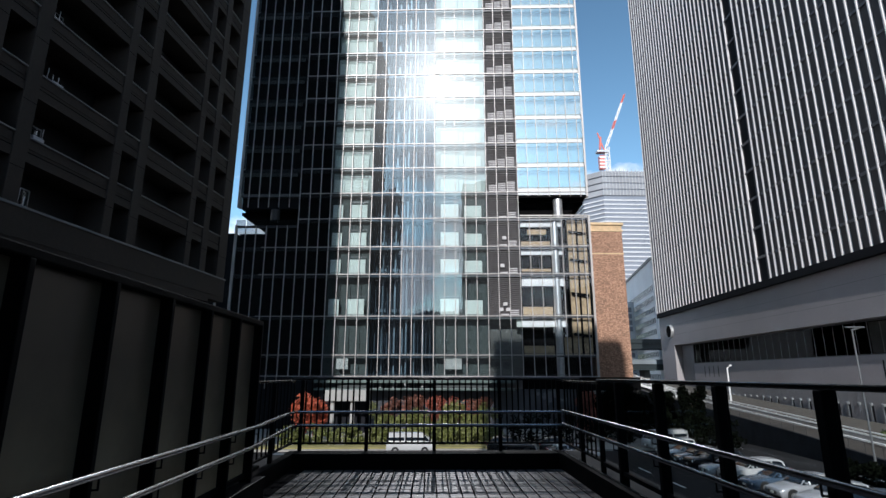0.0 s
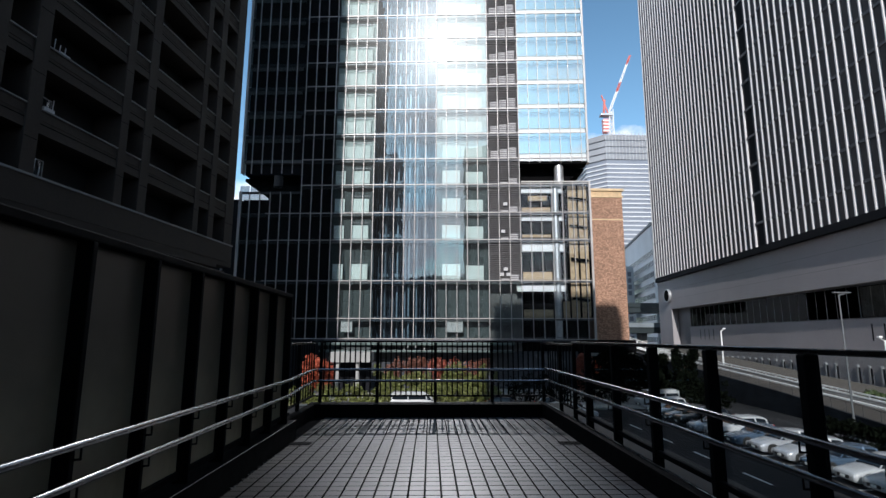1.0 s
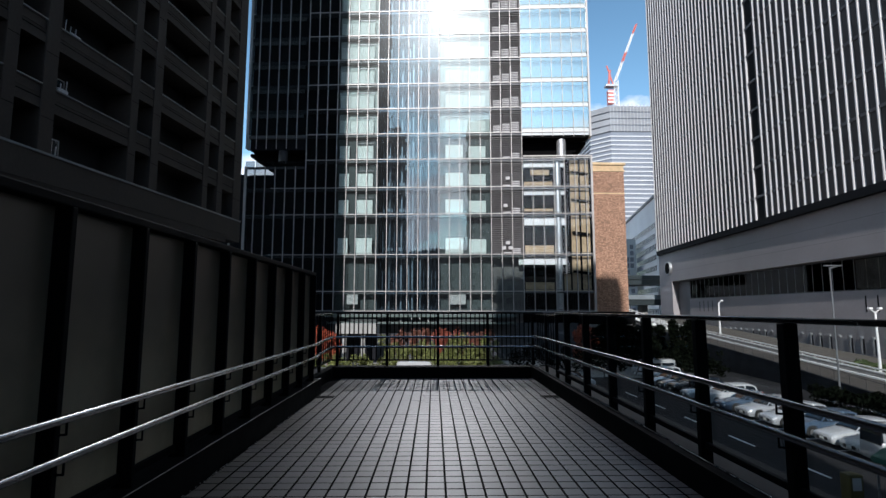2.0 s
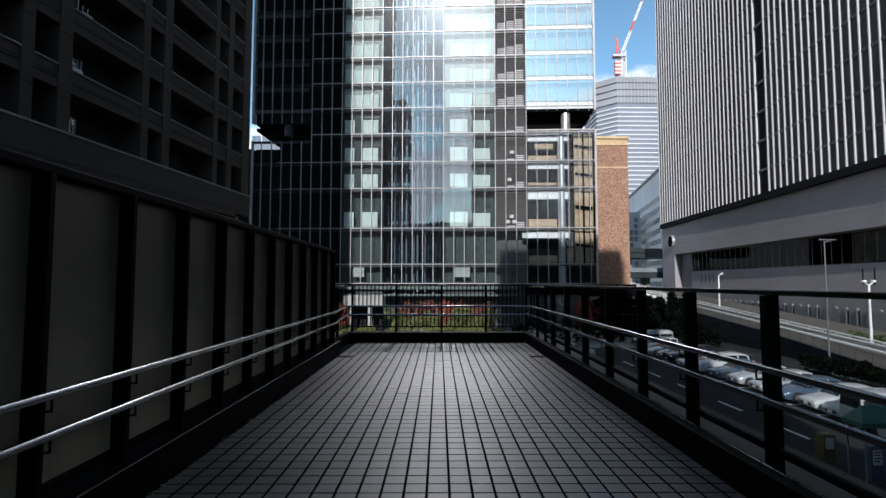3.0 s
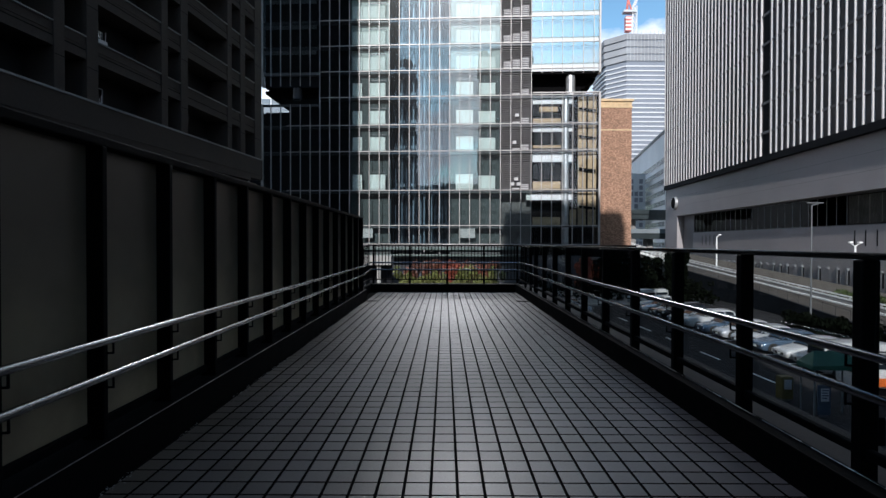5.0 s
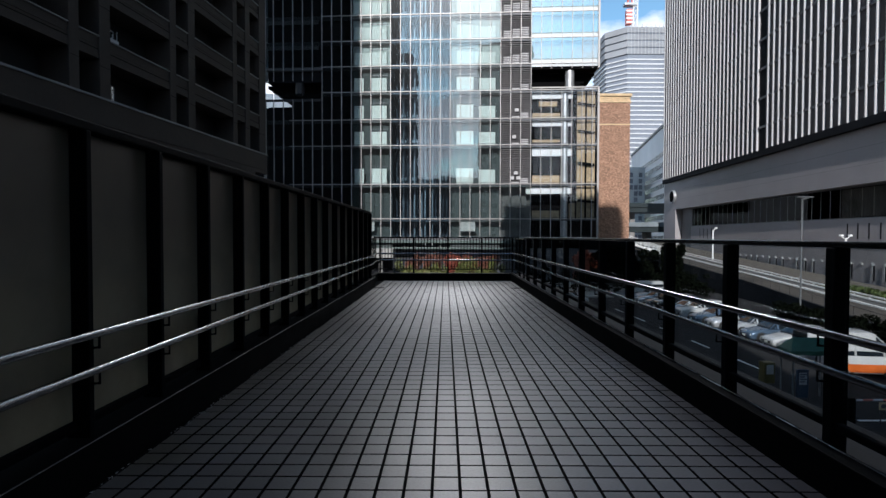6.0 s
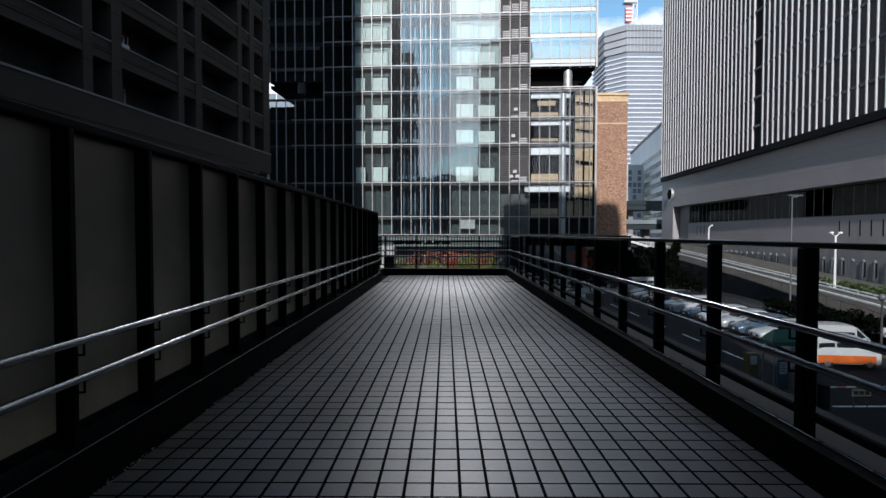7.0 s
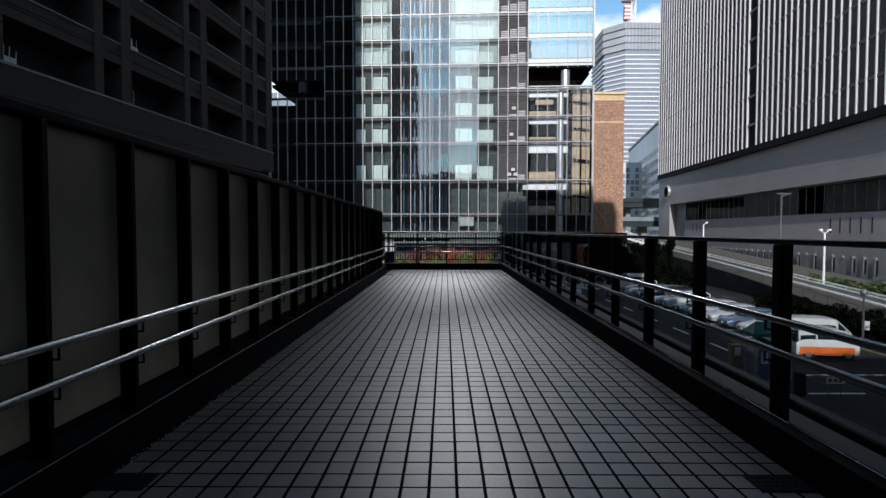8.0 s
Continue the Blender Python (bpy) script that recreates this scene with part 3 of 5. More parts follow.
        part("landing_beam", b, M["corelight"], th)
    # shaded side: spandrel bars
    for z in FL[7:-1]:
        b = bmesh.new()
        box(b, -28.8, -20.2, 0.3, 0.45, z - 1.1, z - 0.5)
        part("spandrel_bar", b, M["concrete"], th)
    # louvre bay
    b = bmesh.new()
    box(b, ZD1 + 0.05, ZE1 - 0.05, -0.05, 0.13, -0.03, 0.03)
    for v in b.verts:
        v.co.z += 0.055 * (1 if v.co.y > 0 else -1)
    slat = mesh_of(b, "slat", M["louver"])
    b = bmesh.new()
    soft_box(b, 0, 1.2, -0.06, 0.06, 0, 0.17, 0.02, 1)
    blade = mesh_of(b, "louvre_blade", M["acunit"])
    for i in range(2, len(FL) - 1):
        n = int((FL[i + 1] - FL[i] - 0.3) / 0.30)
        for j in range(n):
            shared("slat", slat, th, (0, 0.25, FL[i] + 0.2 + 0.30 * j))
        for j, h in enumerate((1.25, 1.55, 2.0) if FL[i] > 28 else (0.0, 0.3, 0.9)):
            for q in range(int(h / 0.29)):
                shared("louvre_blade", blade, th, (ZD1 + 0.45 + 1.42 * j, 0.12, FL[i] + 0.14 + 0.29 * q))
    b = bmesh.new()
    soft_box(b, 0, 0.62, -0.2, 0.2, 0, 0.5, 0.04, 1)
    unit = mesh_of(b, "cooling_unit", M["acunit"])
    for x, z in ((11.3, 10.6), (12.3, 10.6), (11.9, 11.4), (11.6, 17.2), (12.0, 21.5)):
        shared("cooling_unit", unit, th, (x, 0.02, z))
    # white spandrel bands of the upper box
    for z in FL[6:-1]:
        b = bmesh.new()
        box(b, ZE1 + 0.1, 25.05, 0.02, 0.3, z - 0.48, z + 0.6)
        part("spandrel_band", b, M["spandrel"], th, "white spandrel band")
    # glass: one object a pane where the walk sees it best, the rest joined
    joined = {"glass": bmesh.new(), "glass_shade": bmesh.new(), "glass_lift": bmesh.new(), "glass_box": bmesh.new(), "glass_screen": bmesh.new()}
    cache = {}
    xs = [-29.0] + MX + [25.15]
    count = 0
    rnd = random.Random(9)
    for i in range(len(FL) - 1):
        z0, z1 = FL[i] + 0.075, FL[i + 1] - 0.075
        for x0, x1 in zip(xs, xs[1:]):
            c = (x0 + x1) / 2
            if x1 - x0 < 0.4:
                continue
            # panes left of the shade edge take the darkened glass
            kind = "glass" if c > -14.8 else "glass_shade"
            if ZB1 < c < ZC1:
                kind = "glass_lift"
            if ZD1 < c < ZE1 and i > 1:
                continue
            a0, a1 = z0, z1
            if c > ZE1:
                if FL[i] > 28:
                    kind, a0 = "glass_box", z0 + 0.7
                elif FL[i] > 24:
                    continue
                else:
                    kind = "glass_screen"
            if c < -19.7 and 23 < FL[i] < 28:
                continue
            if count < 300 and -15 < c < 26 and FL[i] < 58:
                key = (kind, round(x1 - x0, 2), round(a1 - a0, 2))
                if key not in cache:
                    q = bmesh.new()
                    box(q, -(x1 - x0) / 2 + 0.05, (x1 - x0) / 2 - 0.05, 0, 0.02, 0, a1 - a0)
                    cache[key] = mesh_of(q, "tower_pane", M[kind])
                ob = shared("pane", cache[key], th, (c, -0.02, a0))
                ob.rotation_euler = (rnd.gauss(0, 0.0016), 0, PANE_TURN + rnd.gauss(0, 0.0016))
                count += 1
            else:
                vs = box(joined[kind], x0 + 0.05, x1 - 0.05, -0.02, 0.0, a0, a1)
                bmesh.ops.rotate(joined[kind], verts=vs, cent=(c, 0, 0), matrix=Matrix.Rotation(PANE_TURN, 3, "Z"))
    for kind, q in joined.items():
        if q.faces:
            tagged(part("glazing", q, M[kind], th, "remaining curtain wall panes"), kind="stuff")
        else:
            q.free()
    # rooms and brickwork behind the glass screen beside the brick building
    # black fill in place of the shade inside these rooms
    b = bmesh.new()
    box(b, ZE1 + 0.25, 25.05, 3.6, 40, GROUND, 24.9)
    part("screen_room", b, M["void"], th, "rooms behind the glass screen, their shade painted black")
    for i, (z0, z1) in enumerate(zip(FL[1:5], FL[2:6])):
        k = (z1 - z0) / 5.65
        b = bmesh.new()
        box(b, ZE1 + 0.3 if i else 13.9, 21.3, 0.75, 1.05, z1 - 1.55 * k, z1 - 0.42)
        box(b, ZE1 + 0.3, 21.3, 0.55, 0.95, z1 - 0.32, z1 - 0.12)
        part("white_beam", b, M["white"], th, "white painted beam")
        b = bmesh.new()
        box(b, 15.0, 19.4, 1.3, 1.7, z0 + (0.12 if i != 2 else 0.6), z0 + (1.32 if i else 1.4) * k)
        if i == 3:
            box(b, 16.0, 18.9, 1.2, 1.6, z1 - 2.35, z1 - 1.6)
        part("low_wall", b, M["annex"], th, "tan brick low wall")
        b = bmesh.new()
        box(b, 22.1, 25.45, 0.9, 1.4, z0 + 0.1, z1 - 0.1)
        if i == 0:
            box(b, 20.9, 22.09, 0.92, 1.4, z0 + 0.1, z0 + 2.6)
        part("brick_bay", b, M["annex"], th, "tan brick wall behind glass")
        # black uprights stand in for mullion reflections over the brick
        b = bmesh.new()
        for x, w in ((21.85, 0.16), (22.75, 0.07), (23.35, 0.24), (24.35, 0.1), (24.95, 0.3)):
            box(b, x, x + w, 0.6, 0.89, z0 + 0.1, z1 - 0.1)
        part("mullion_reflection", b, M["void"], th)
        # slanted black strip painted as the shadow across the brick
        b = bmesh.new()
        vs = box(b, 22.2, 24.8, 0.5, 0.88, z0 + 2.85 * k, z0 + 3.25 * k)
        for v in vs:
            if v.co.x > 24:
                v.co.z -= 0.35
        part("shadow_wedge", b, M["void"], th)
    b = bmesh.new()
    tube(b, (20.15, 1.0, 1.3), (20.15, 1.0, 24.9), 0.5, 24)
    part("column", b, M["galv"], th, "tall round steel column behind glass", True)
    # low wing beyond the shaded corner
    # shade on this wing is put into its wall colour
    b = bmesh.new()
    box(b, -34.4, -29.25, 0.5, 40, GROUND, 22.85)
    part("wing_wall", b, M["darkin"], th, "podium wing, its shade painted near black")
    for x in (-31.4, -33.0, -34.3):
        b = bmesh.new()
        box(b, x - 0.045, x + 0.045, -0.16, 0.49, -0.5, 23.9)
        part("mullion", b, M["mullion"], th)
    # entrance floor
    b = bmesh.new()
    box(b, -19.0, 25.05, -0.1, 0.02, GROUND, -0.5)
    part("lobby_glass", b, M["winband"], th, "dark lobby glazing")
    b = bmesh.new()
    soft_box(b, -15.0, 13.0, -3.2, -0.25, 0.35, 0.75, 0.04)
    part("canopy", b, M["canopy"], th, "long dull green glass canopy over the entrance")
    b = bmesh.new()
    soft_box(b, -15.0, 13.0, -2.6, -0.25, -0.65, -0.35, 0.04)
    part("canopy", b, M["canopy"], th)
    b = bmesh.new()
    box(b, -29.0, -15, -0.15, -0.1, GROUND, 1.2)
    part("base_wall", b, M["darkin"], th)


tower()


# ---- brick annex ----
def brick_annex():
    x0, x1, y0 = 25.95, 31.45, 81.0
    z1 = 23.6
    th = thing("brick_building", "narrow brown brick building with a patterned sand cornice", "building", (0, 0, 0))
    b = bmesh.new()
    box(b, x0 + 0.02, x1 - 0.02, y0 + 0.025, 100, GROUND, z1)
    part("wall", b, M["mortar"], th)
    # courses of bricks on the two visible faces
    verts, faces = [], []

    def lump(a, c, z, w, d, h, face):
        k = len(verts)
        if face == 0:
            p = [(a, c, z), (a + w, c, z), (a + w, c + d, z), (a, c + d, z), (a, c, z + h), (a + w, c, z + h), (a + w, c + d, z + h), (a, c + d, z + h)]
        else:
            p = [(c - d, a, z), (c, a, z), (c, a + w, z), (c - d, a + w, z), (c - d, a, z + h), (c, a, z + h), (c, a + w, z + h), (c - d, a + w, z + h)]
        verts.extend(p)
        faces.extend([tuple(k + i for i in f) for f in ((4, 5, 6, 7), (0, 1, 5, 4), (1, 2, 6, 5), (3, 0, 4, 7), (3, 2, 1, 0))])
    rows = int((z1 + 0.5) / 0.13)
    for r in range(rows):
        z = -0.5 + 0.13 * r
        x = x0
        while x < x1 - 0.02:
            a, e = max(x, x0), min(x + 0.225, x1)
            if e - a > 0.05:
                lump(a, y0 - (0.02 if int((x - x0) / 0.25 + 0.5) % 3 == 0 else 0.0), z, e - a, 0.04, 0.115, 0)
            x += 0.25
    me = bpy.data.meshes.new("brick_courses")
    me.from_pydata(verts, [], faces)
    me.materials.append(M["brick"])
    ob = new("bricks", me)
    ob.parent = th
    tagged(ob, "brown brick courses", kind="stuff")
    b = bmesh.new()
    soft_box(b, x0 - 0.12, x1 + 0.12, y0 - 0.12, 100, z1, z1 + 0.25, 0.02)
    soft_box(b, x0 - 0.25, x1 + 0.25, y0 - 0.25, 100, z1 + 1.05, z1 + 1.45, 0.03)
    part("cornice", b, M["cornice"], th, "sand coloured cornice")
    b = bmesh.new()
    box(b, x0, x1, y0 + 0.03, 100, z1 + 0.25, z1 + 1.05)
    n = 0
    x = x0 + 0.1
    while x < x1 - 0.2:
        for j in range(2):
            box(b, x + 0.15 * j, x + 0.15 * j + 0.16, y0 - 0.08, y0 + 0.03, z1 + 0.3 + 0.38 * j, z1 + 0.6 + 0.38 * j)
        x += 0.36
    part("frieze", b, M["cornice"], th)
    b = bmesh.new()
    box(b, x0 - 0.02, x1 + 0.03, y0 - 0.045, y0 + 0.02, 19.9, 20.1)
    part("string_course", b, M["cornice"], th)


brick_annex()
base = thing("service_porch", "dark low porch at the foot of the brick building", "porch", (0, 0, 0))
# solid black block in place of the porch's shaded inside
bm = bmesh.new()
box(bm, 22.5, 30.9, 77.2, 80.7, GROUND, 1.15)
part("porch_wall", bm, M["void"], base)
bm = bmesh.new()
soft_box(bm, 23.2, 30.6, 76.6, 77.19, -1.15, -0.7, 0.03)
part("porch_slab", bm, M["concrete_dark"], base, "grey slab edge")
bm = bmesh.new()
tube(bm, (0, 0, GROUND), (0, 0, -1.16), 0.06, 8)
me = mesh_of(bm, "porch_post", M["mullion_dark"])
for k in range(5):
    shared("porch_post", me, base, (23.5 + 1.9 * k, 76.9, 0))


# ---- finned building ----
FD = Vector((0.080, 0.996, 0)).normalized()
FP = Vector((50.96, 77.8, 0))


def fin_building():
    th = thing("finned_building", "large grey building with white vertical fins over a blank wall", "building", FP, -math.atan2(FD.x, FD.y))
    # local y runs along the face, local x goes into the building
    a0, a1 = -75.0, 44.0
    b = bmesh.new()
    box(b, 0.0, 12, a0, a1, 15.2, 120)
    part("fin_wall", b, M["ribback"], th, "dark wall behind the fins")
    b = bmesh.new()
    box(b, -0.3, 12, a0, a1 + 0.1, 14.2, 15.19)
    part("soffit_edge", b, M["darkin"], th)
    b = bmesh.new()
    prof = [(0, -0.14), (-0.18, -0.14), (-0.24, -0.11), (-0.27, -0.04), (-0.27, 0.04), (-0.24, 0.11), (-0.18, 0.14), (0, 0.14)]
    lo, hi = [b.verts.new((u, w, 0)) for u, w in prof], [b.verts.new((u, w, 1)) for u, w in prof]
    for i in range(8):
        b.faces.new((lo[i], lo[(i + 1) % 8], hi[(i + 1) % 8], hi[i]))
    b.faces.new(lo[::-1])
    b.faces.new(hi)
    fin = mesh_of(b, "fin", M["rib"])
    y = a1 - 0.2
    while y > a0:
        if not (-1.9 < y < -0.1):
            shared("fin", fin, th, (0, y, 15.2), (1, 1, 104))
        y -= 1.5
    # floor ledges between the fins
    for k in range(22):
        b = bmesh.new()
        box(b, -0.15, -0.001, a0, a1, 18.6 + 4.6 * k, 18.95 + 4.6 * k)
        part("floor_ledge", b, M["ribledge"], th)
    # recessed slot: its shade is a near-black sheet just before the wall
    b = bmesh.new()
    box(b, -0.02, -0.004, -1.8, -0.2, 15.2, 120)
    part("slot", b, M["darkin"], th)
    # lower wall with its window band
    bx, deep = 0.15, 1.4   # the wall under the window band stands back
    for nm, x0, z0, z1, y0, y1 in (("upper_wall", bx, 7.7, 14.19, a0, a1), ("lower_wall", deep, GROUND, 3.7, a0, 30.6), ("end_pillar", bx, GROUND, 7.69, 36.5, a1)):
        b = bmesh.new()
        for v in box(b, x0, 11.5, y0, y1, z0, z1):
            if nm == "upper_wall" and v.co.x < 2 and v.co.y < 0:
                v.co.x += 0.5   # near end bent back so that the soffit's shade widens in the camera's view
        part(nm, b, M["wall_r"], th, "smooth grey wall panel")
    b = bmesh.new()
    box(b, deep + 0.2, 11, 30.6, 36.5, GROUND, 7.69)
    part("recess_wall", b, M["ribledge"], th)
    # black fill painted for the dim space behind the window band
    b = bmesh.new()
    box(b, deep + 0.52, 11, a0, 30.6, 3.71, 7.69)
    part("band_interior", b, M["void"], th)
    y = a0
    b = bmesh.new()
    box(b, -0.01, 0.01, -0.92, 0.92, 0.12, 3.86)
    pane = mesh_of(b, "band_pane", M["glass_band"])
    b = bmesh.new()
    box(b, -0.03, 0.06, -0.035, 0.035, 0.0, 3.98)
    mull = mesh_of(b, "band_mullion", M["pole"])
    # the room's light is put into the pale colour of this wall
    b = bmesh.new()
    box(b, deep + 0.40, deep + 0.5, -46, -17, 3.95, 7.4)
    part("lit_room", b, M["showroom"], th, "mottled wall behind glass, coloured pale to look lit")
    b = bmesh.new()
    box(b, -0.01, 0.01, -0.92, 0.92, 0.12, 3.86)
    clear_pane = mesh_of(b, "clear_band_pane", M["glass_shade"])
    while y < 30:
        if -47 < y < -17:
            shared("pane", clear_pane, th, (deep + 0.35, y + 0.97, 3.71))
            y += 1.94
            continue
        shared("pane", pane, th, (deep + 0.35, y + 0.97, 3.71))
        shared("mullion", mull, th, (deep + 0.35, y, 3.71))
        y += 1.94
    for z in (3.72, 7.55):
        b = bmesh.new()
        box(b, deep + 0.05, deep + 0.5, a0, 30.6, z, z + 0.12)
        part("band_sill", b, M["mullion_dark"], th)
    # horizontal joints of the blank wall
    for z in (9.9, 12.0):
        b = bmesh.new()
        for v in box(b, bx - 0.006, bx + 0.02, a0, a1, z, z + 0.03):
            if v.co.y < 0:
                v.co.x += 0.5
        part("wall_joint", b, M["ribledge"], th)
    # round vent
    b = bmesh.new()
    tube(b, (bx - 0.5, 37.6, 10.7), (bx + 0.05, 37.6, 10.7), 1.45, 40)
    part("vent_ring", b, M["galv"], th, "round steel vent ring", True)
    # black disc in place of the shade inside the vent
    b = bmesh.new()
    tube(b, (bx - 0.53, 37.6, 10.7), (bx - 0.45, 37.6, 10.7), 1.3, 40)
    part("vent_mouth", b, M["void"], th)
    # dark slits and wall brackets low on the wall
    for k in range(9):
        b = bmesh.new()
        box(b, deep - 0.02, deep + 0.05, -26.2 + 1.84 * k if k < 5 else 11 + 1.84 * k, -26.0 + 1.84 * k if k < 5 else 11.2 + 1.84 * k, 1.2, 3.1)
        part("wall_slit", b, M["darkin"], th)
    b = bmesh.new()
    box(b, -0.12, 0.0, -0.1, 0.1, -0.12, 0.12)
    tube(b, (-0.28, 0, 0.16), (-0.04, 0, 0.0), 0.07, 8)
    arm = mesh_of(b, "wall_bracket", M["galv"])
    b = bmesh.new()
    tube(b, (-0.1, 0.12, -1.9), (-0.1, 0.12, -0.1), 0.05, 8)
    pipe = mesh_of(b, "drain_pipe", M["pole"])
    # dark strip on the wall painted as the pipe's shadow
    b = bmesh.new()
    box(b, -0.03, 0.02, -0.2, 0.02, -1.9, -0.15)
    slot = mesh_of(b, "pipe_shadow", M["darkin"])
    for k in range(24):
        y = -27 + 1.85 * k
        shared("wall_bracket", arm, th, (deep, y, -1.75))
        if k % 4 != 3:
            shared("drain_pipe", pipe, th, (deep, y, -1.75))
            shared("pipe_shadow", slot, th, (deep, y, -1.75))
    b = bmesh.new()
    box(b, deep - 0.05, deep, a0, 36, 0.1, 0.22)
    part("wall_ledge", b, M["wall_r"], th)


fin_building()


# ---- apartment building ----
AD = Vector((0.12, 1.0, 0)).normalized()
AP = Vector((-22.65, 39.0, -0.036))


def apartments():
    th = thing("apartment_building", "dark grey tiled apartment building with deep recessed balconies", "building", AP, -math.atan2(AD.x, AD.y))
    th.scale = (1.025, 1.025, 1.025)
    # local y runs along the face; local x points into the street
    far = 16.8
    near = -20.0
    z0, pitch = 10.8, 4.05
    floors = 19
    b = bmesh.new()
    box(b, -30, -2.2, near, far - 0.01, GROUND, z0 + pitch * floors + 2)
    part("inner_wall", b, M["apt_in"], th, "balcony back wall, its shade painted near black")
    b = bmesh.new()
    soft_box(b, -2.19, 0.12, near, far, 8.45, z0, 0.04)
    part("podium_band", b, M["apt"], th, "broad dark band over the podium")
    b = bmesh.new()
    box(b, -2.15, 0.28, near, far - 3.2, 8.12, 8.44)
    part("podium_lip", b, M["apt"], th)
    b = bmesh.new()
    box(b, -2.19, -0.6, near, far, GROUND, 8.11)
    part("podium_wall", b, M["apt"], th)
    # piers
    bay = 10.15
    piers = []
    for k in range(-5, 3):
        s = -7.28 + bay * (k - 1)
        piers += [(s + 6.6, s + 7.42), (s + 9.15, s + 10.15)]
    piers = [p for p in piers if near < p[0] and p[1] < far - 1] + [(far - 1.6, far)]
    for p0, p1 in piers:
        b = bmesh.new()
        soft_box(b, -2.19, 0.0, p0, p1, z0 + 0.003, z0 + pitch * floors + 2, 0.03, 1)
        part("pier", b, M["apt"], th)
    for f in range(1, floors + 1):
        z = z0 + pitch * f
        b = bmesh.new()
        box(b, -2.15, -0.06, near, far - 0.05, z - 1.45, z - 1.0)
        part("floor_edge", b, M["apt"], th)
        b = bmesh.new()
        box(b, -0.32, -0.12, near, far - 0.05, z - 1.0, z)
        part("parapet", b, M["apt"], th)
        b = bmesh.new()
        box(b, -0.42, -0.02, near, far - 0.05, z + 0.003, z + 0.09)
        part("coping", b, M["concrete_dark"], th)
        b = bmesh.new()
        box(b, -0.119, -0.085, near, far - 0.05, z - 0.62, z - 0.52)
        part("parapet_bead", b, M["apt"], th)
        b = bmesh.new()
        box(b, -0.119, -0.112, near, far - 0.05, z - 0.86, z - 0.80)
        part("parapet_groove", b, M["void"], th)
    # joints between the facade panels
    for f in range(9):
        for p0, p1 in piers:
            b = bmesh.new()
            box(b, 0.001, 0.006, p0 + 0.02, p1 - 0.02, z0 + pitch * f + 2.1, z0 + pitch * f + 2.14)
            part("panel_joint", b, M["void"], th)
    b = bmesh.new()
    box(b, 0.121, 0.19, near, far, z0 - 0.16, z0 - 0.02)
    part("band_coping", b, M["concrete_dark"], th)
    b = bmesh.new()
    box(b, 0.121, 0.16, near, far, 8.9, 8.98)
    part("band_drip", b, M["apt"], th)
    # glazed balcony doors and pale drying poles in the large openings
    rnd = random.Random(3)
    b = bmesh.new()
    tube(b, (0, 0, 0), (0.02, 0.06, 1.0), 0.035, 6)
    pole_mesh = mesh_of(b, "drying_pole", M["acunit"])
    b = bmesh.new()
    soft_box(b, -0.15, 0.15, -0.4, 0.4, -1.0, 0.5, 0.03, 1)
    unit_mesh = mesh_of(b, "aircon_unit", M["acunit"])
    for f in range(0, 6):
        for k in range(-3, 2):
            s = -7.28 + bay * (k - 1)
            zf = z0 + pitch * f
            # a few uprights and an outdoor unit at the near end of each balcony
            for j in range(rnd.randint(6, 9) if k < -1 else rnd.randint(2, 4)):
                y = s + 0.35 + j * 0.4 + rnd.uniform(0, 0.12)
                shared("drying_pole", pole_mesh, th, (-0.55, y, zf - 0.3), (1, 1, rnd.uniform(1.0, 1.5)))
            if rnd.random() < 0.7:
                shared("aircon_unit", unit_mesh, th, (-0.65, s + 0.6 + rnd.uniform(0, 1.2), zf + rnd.uniform(0.0, 0.12)))
            if (f + k) % 3 and k >= -1:
                b = bmesh.new()
                for j in range(2):
                    y = s + 0.25 + 0.95 * j
                    for u, w, c, d in ((0, 0.06, 0, 1.9), (0.86, 0.92, 0, 1.9), (0.06, 0.86, 1.83, 1.9), (0.06, 0.86, 0.75, 0.81)):
                        box(b, -1.5, -1.44, y + u, y + w, zf - 0.3 + c, zf - 0.3 + d)
                fr = part("balcony_door", b, M["pole"], th, "grey framed balcony door")
                b = bmesh.new()
                for j in range(2):
                    box(b, -1.49, -1.47, s + 0.31 + 0.95 * j, s + 1.11 + 0.95 * j, zf - 0.3 + 0.81, zf + 1.53)
                part("pane", b, M["glass_shade"], fr)


apartments()


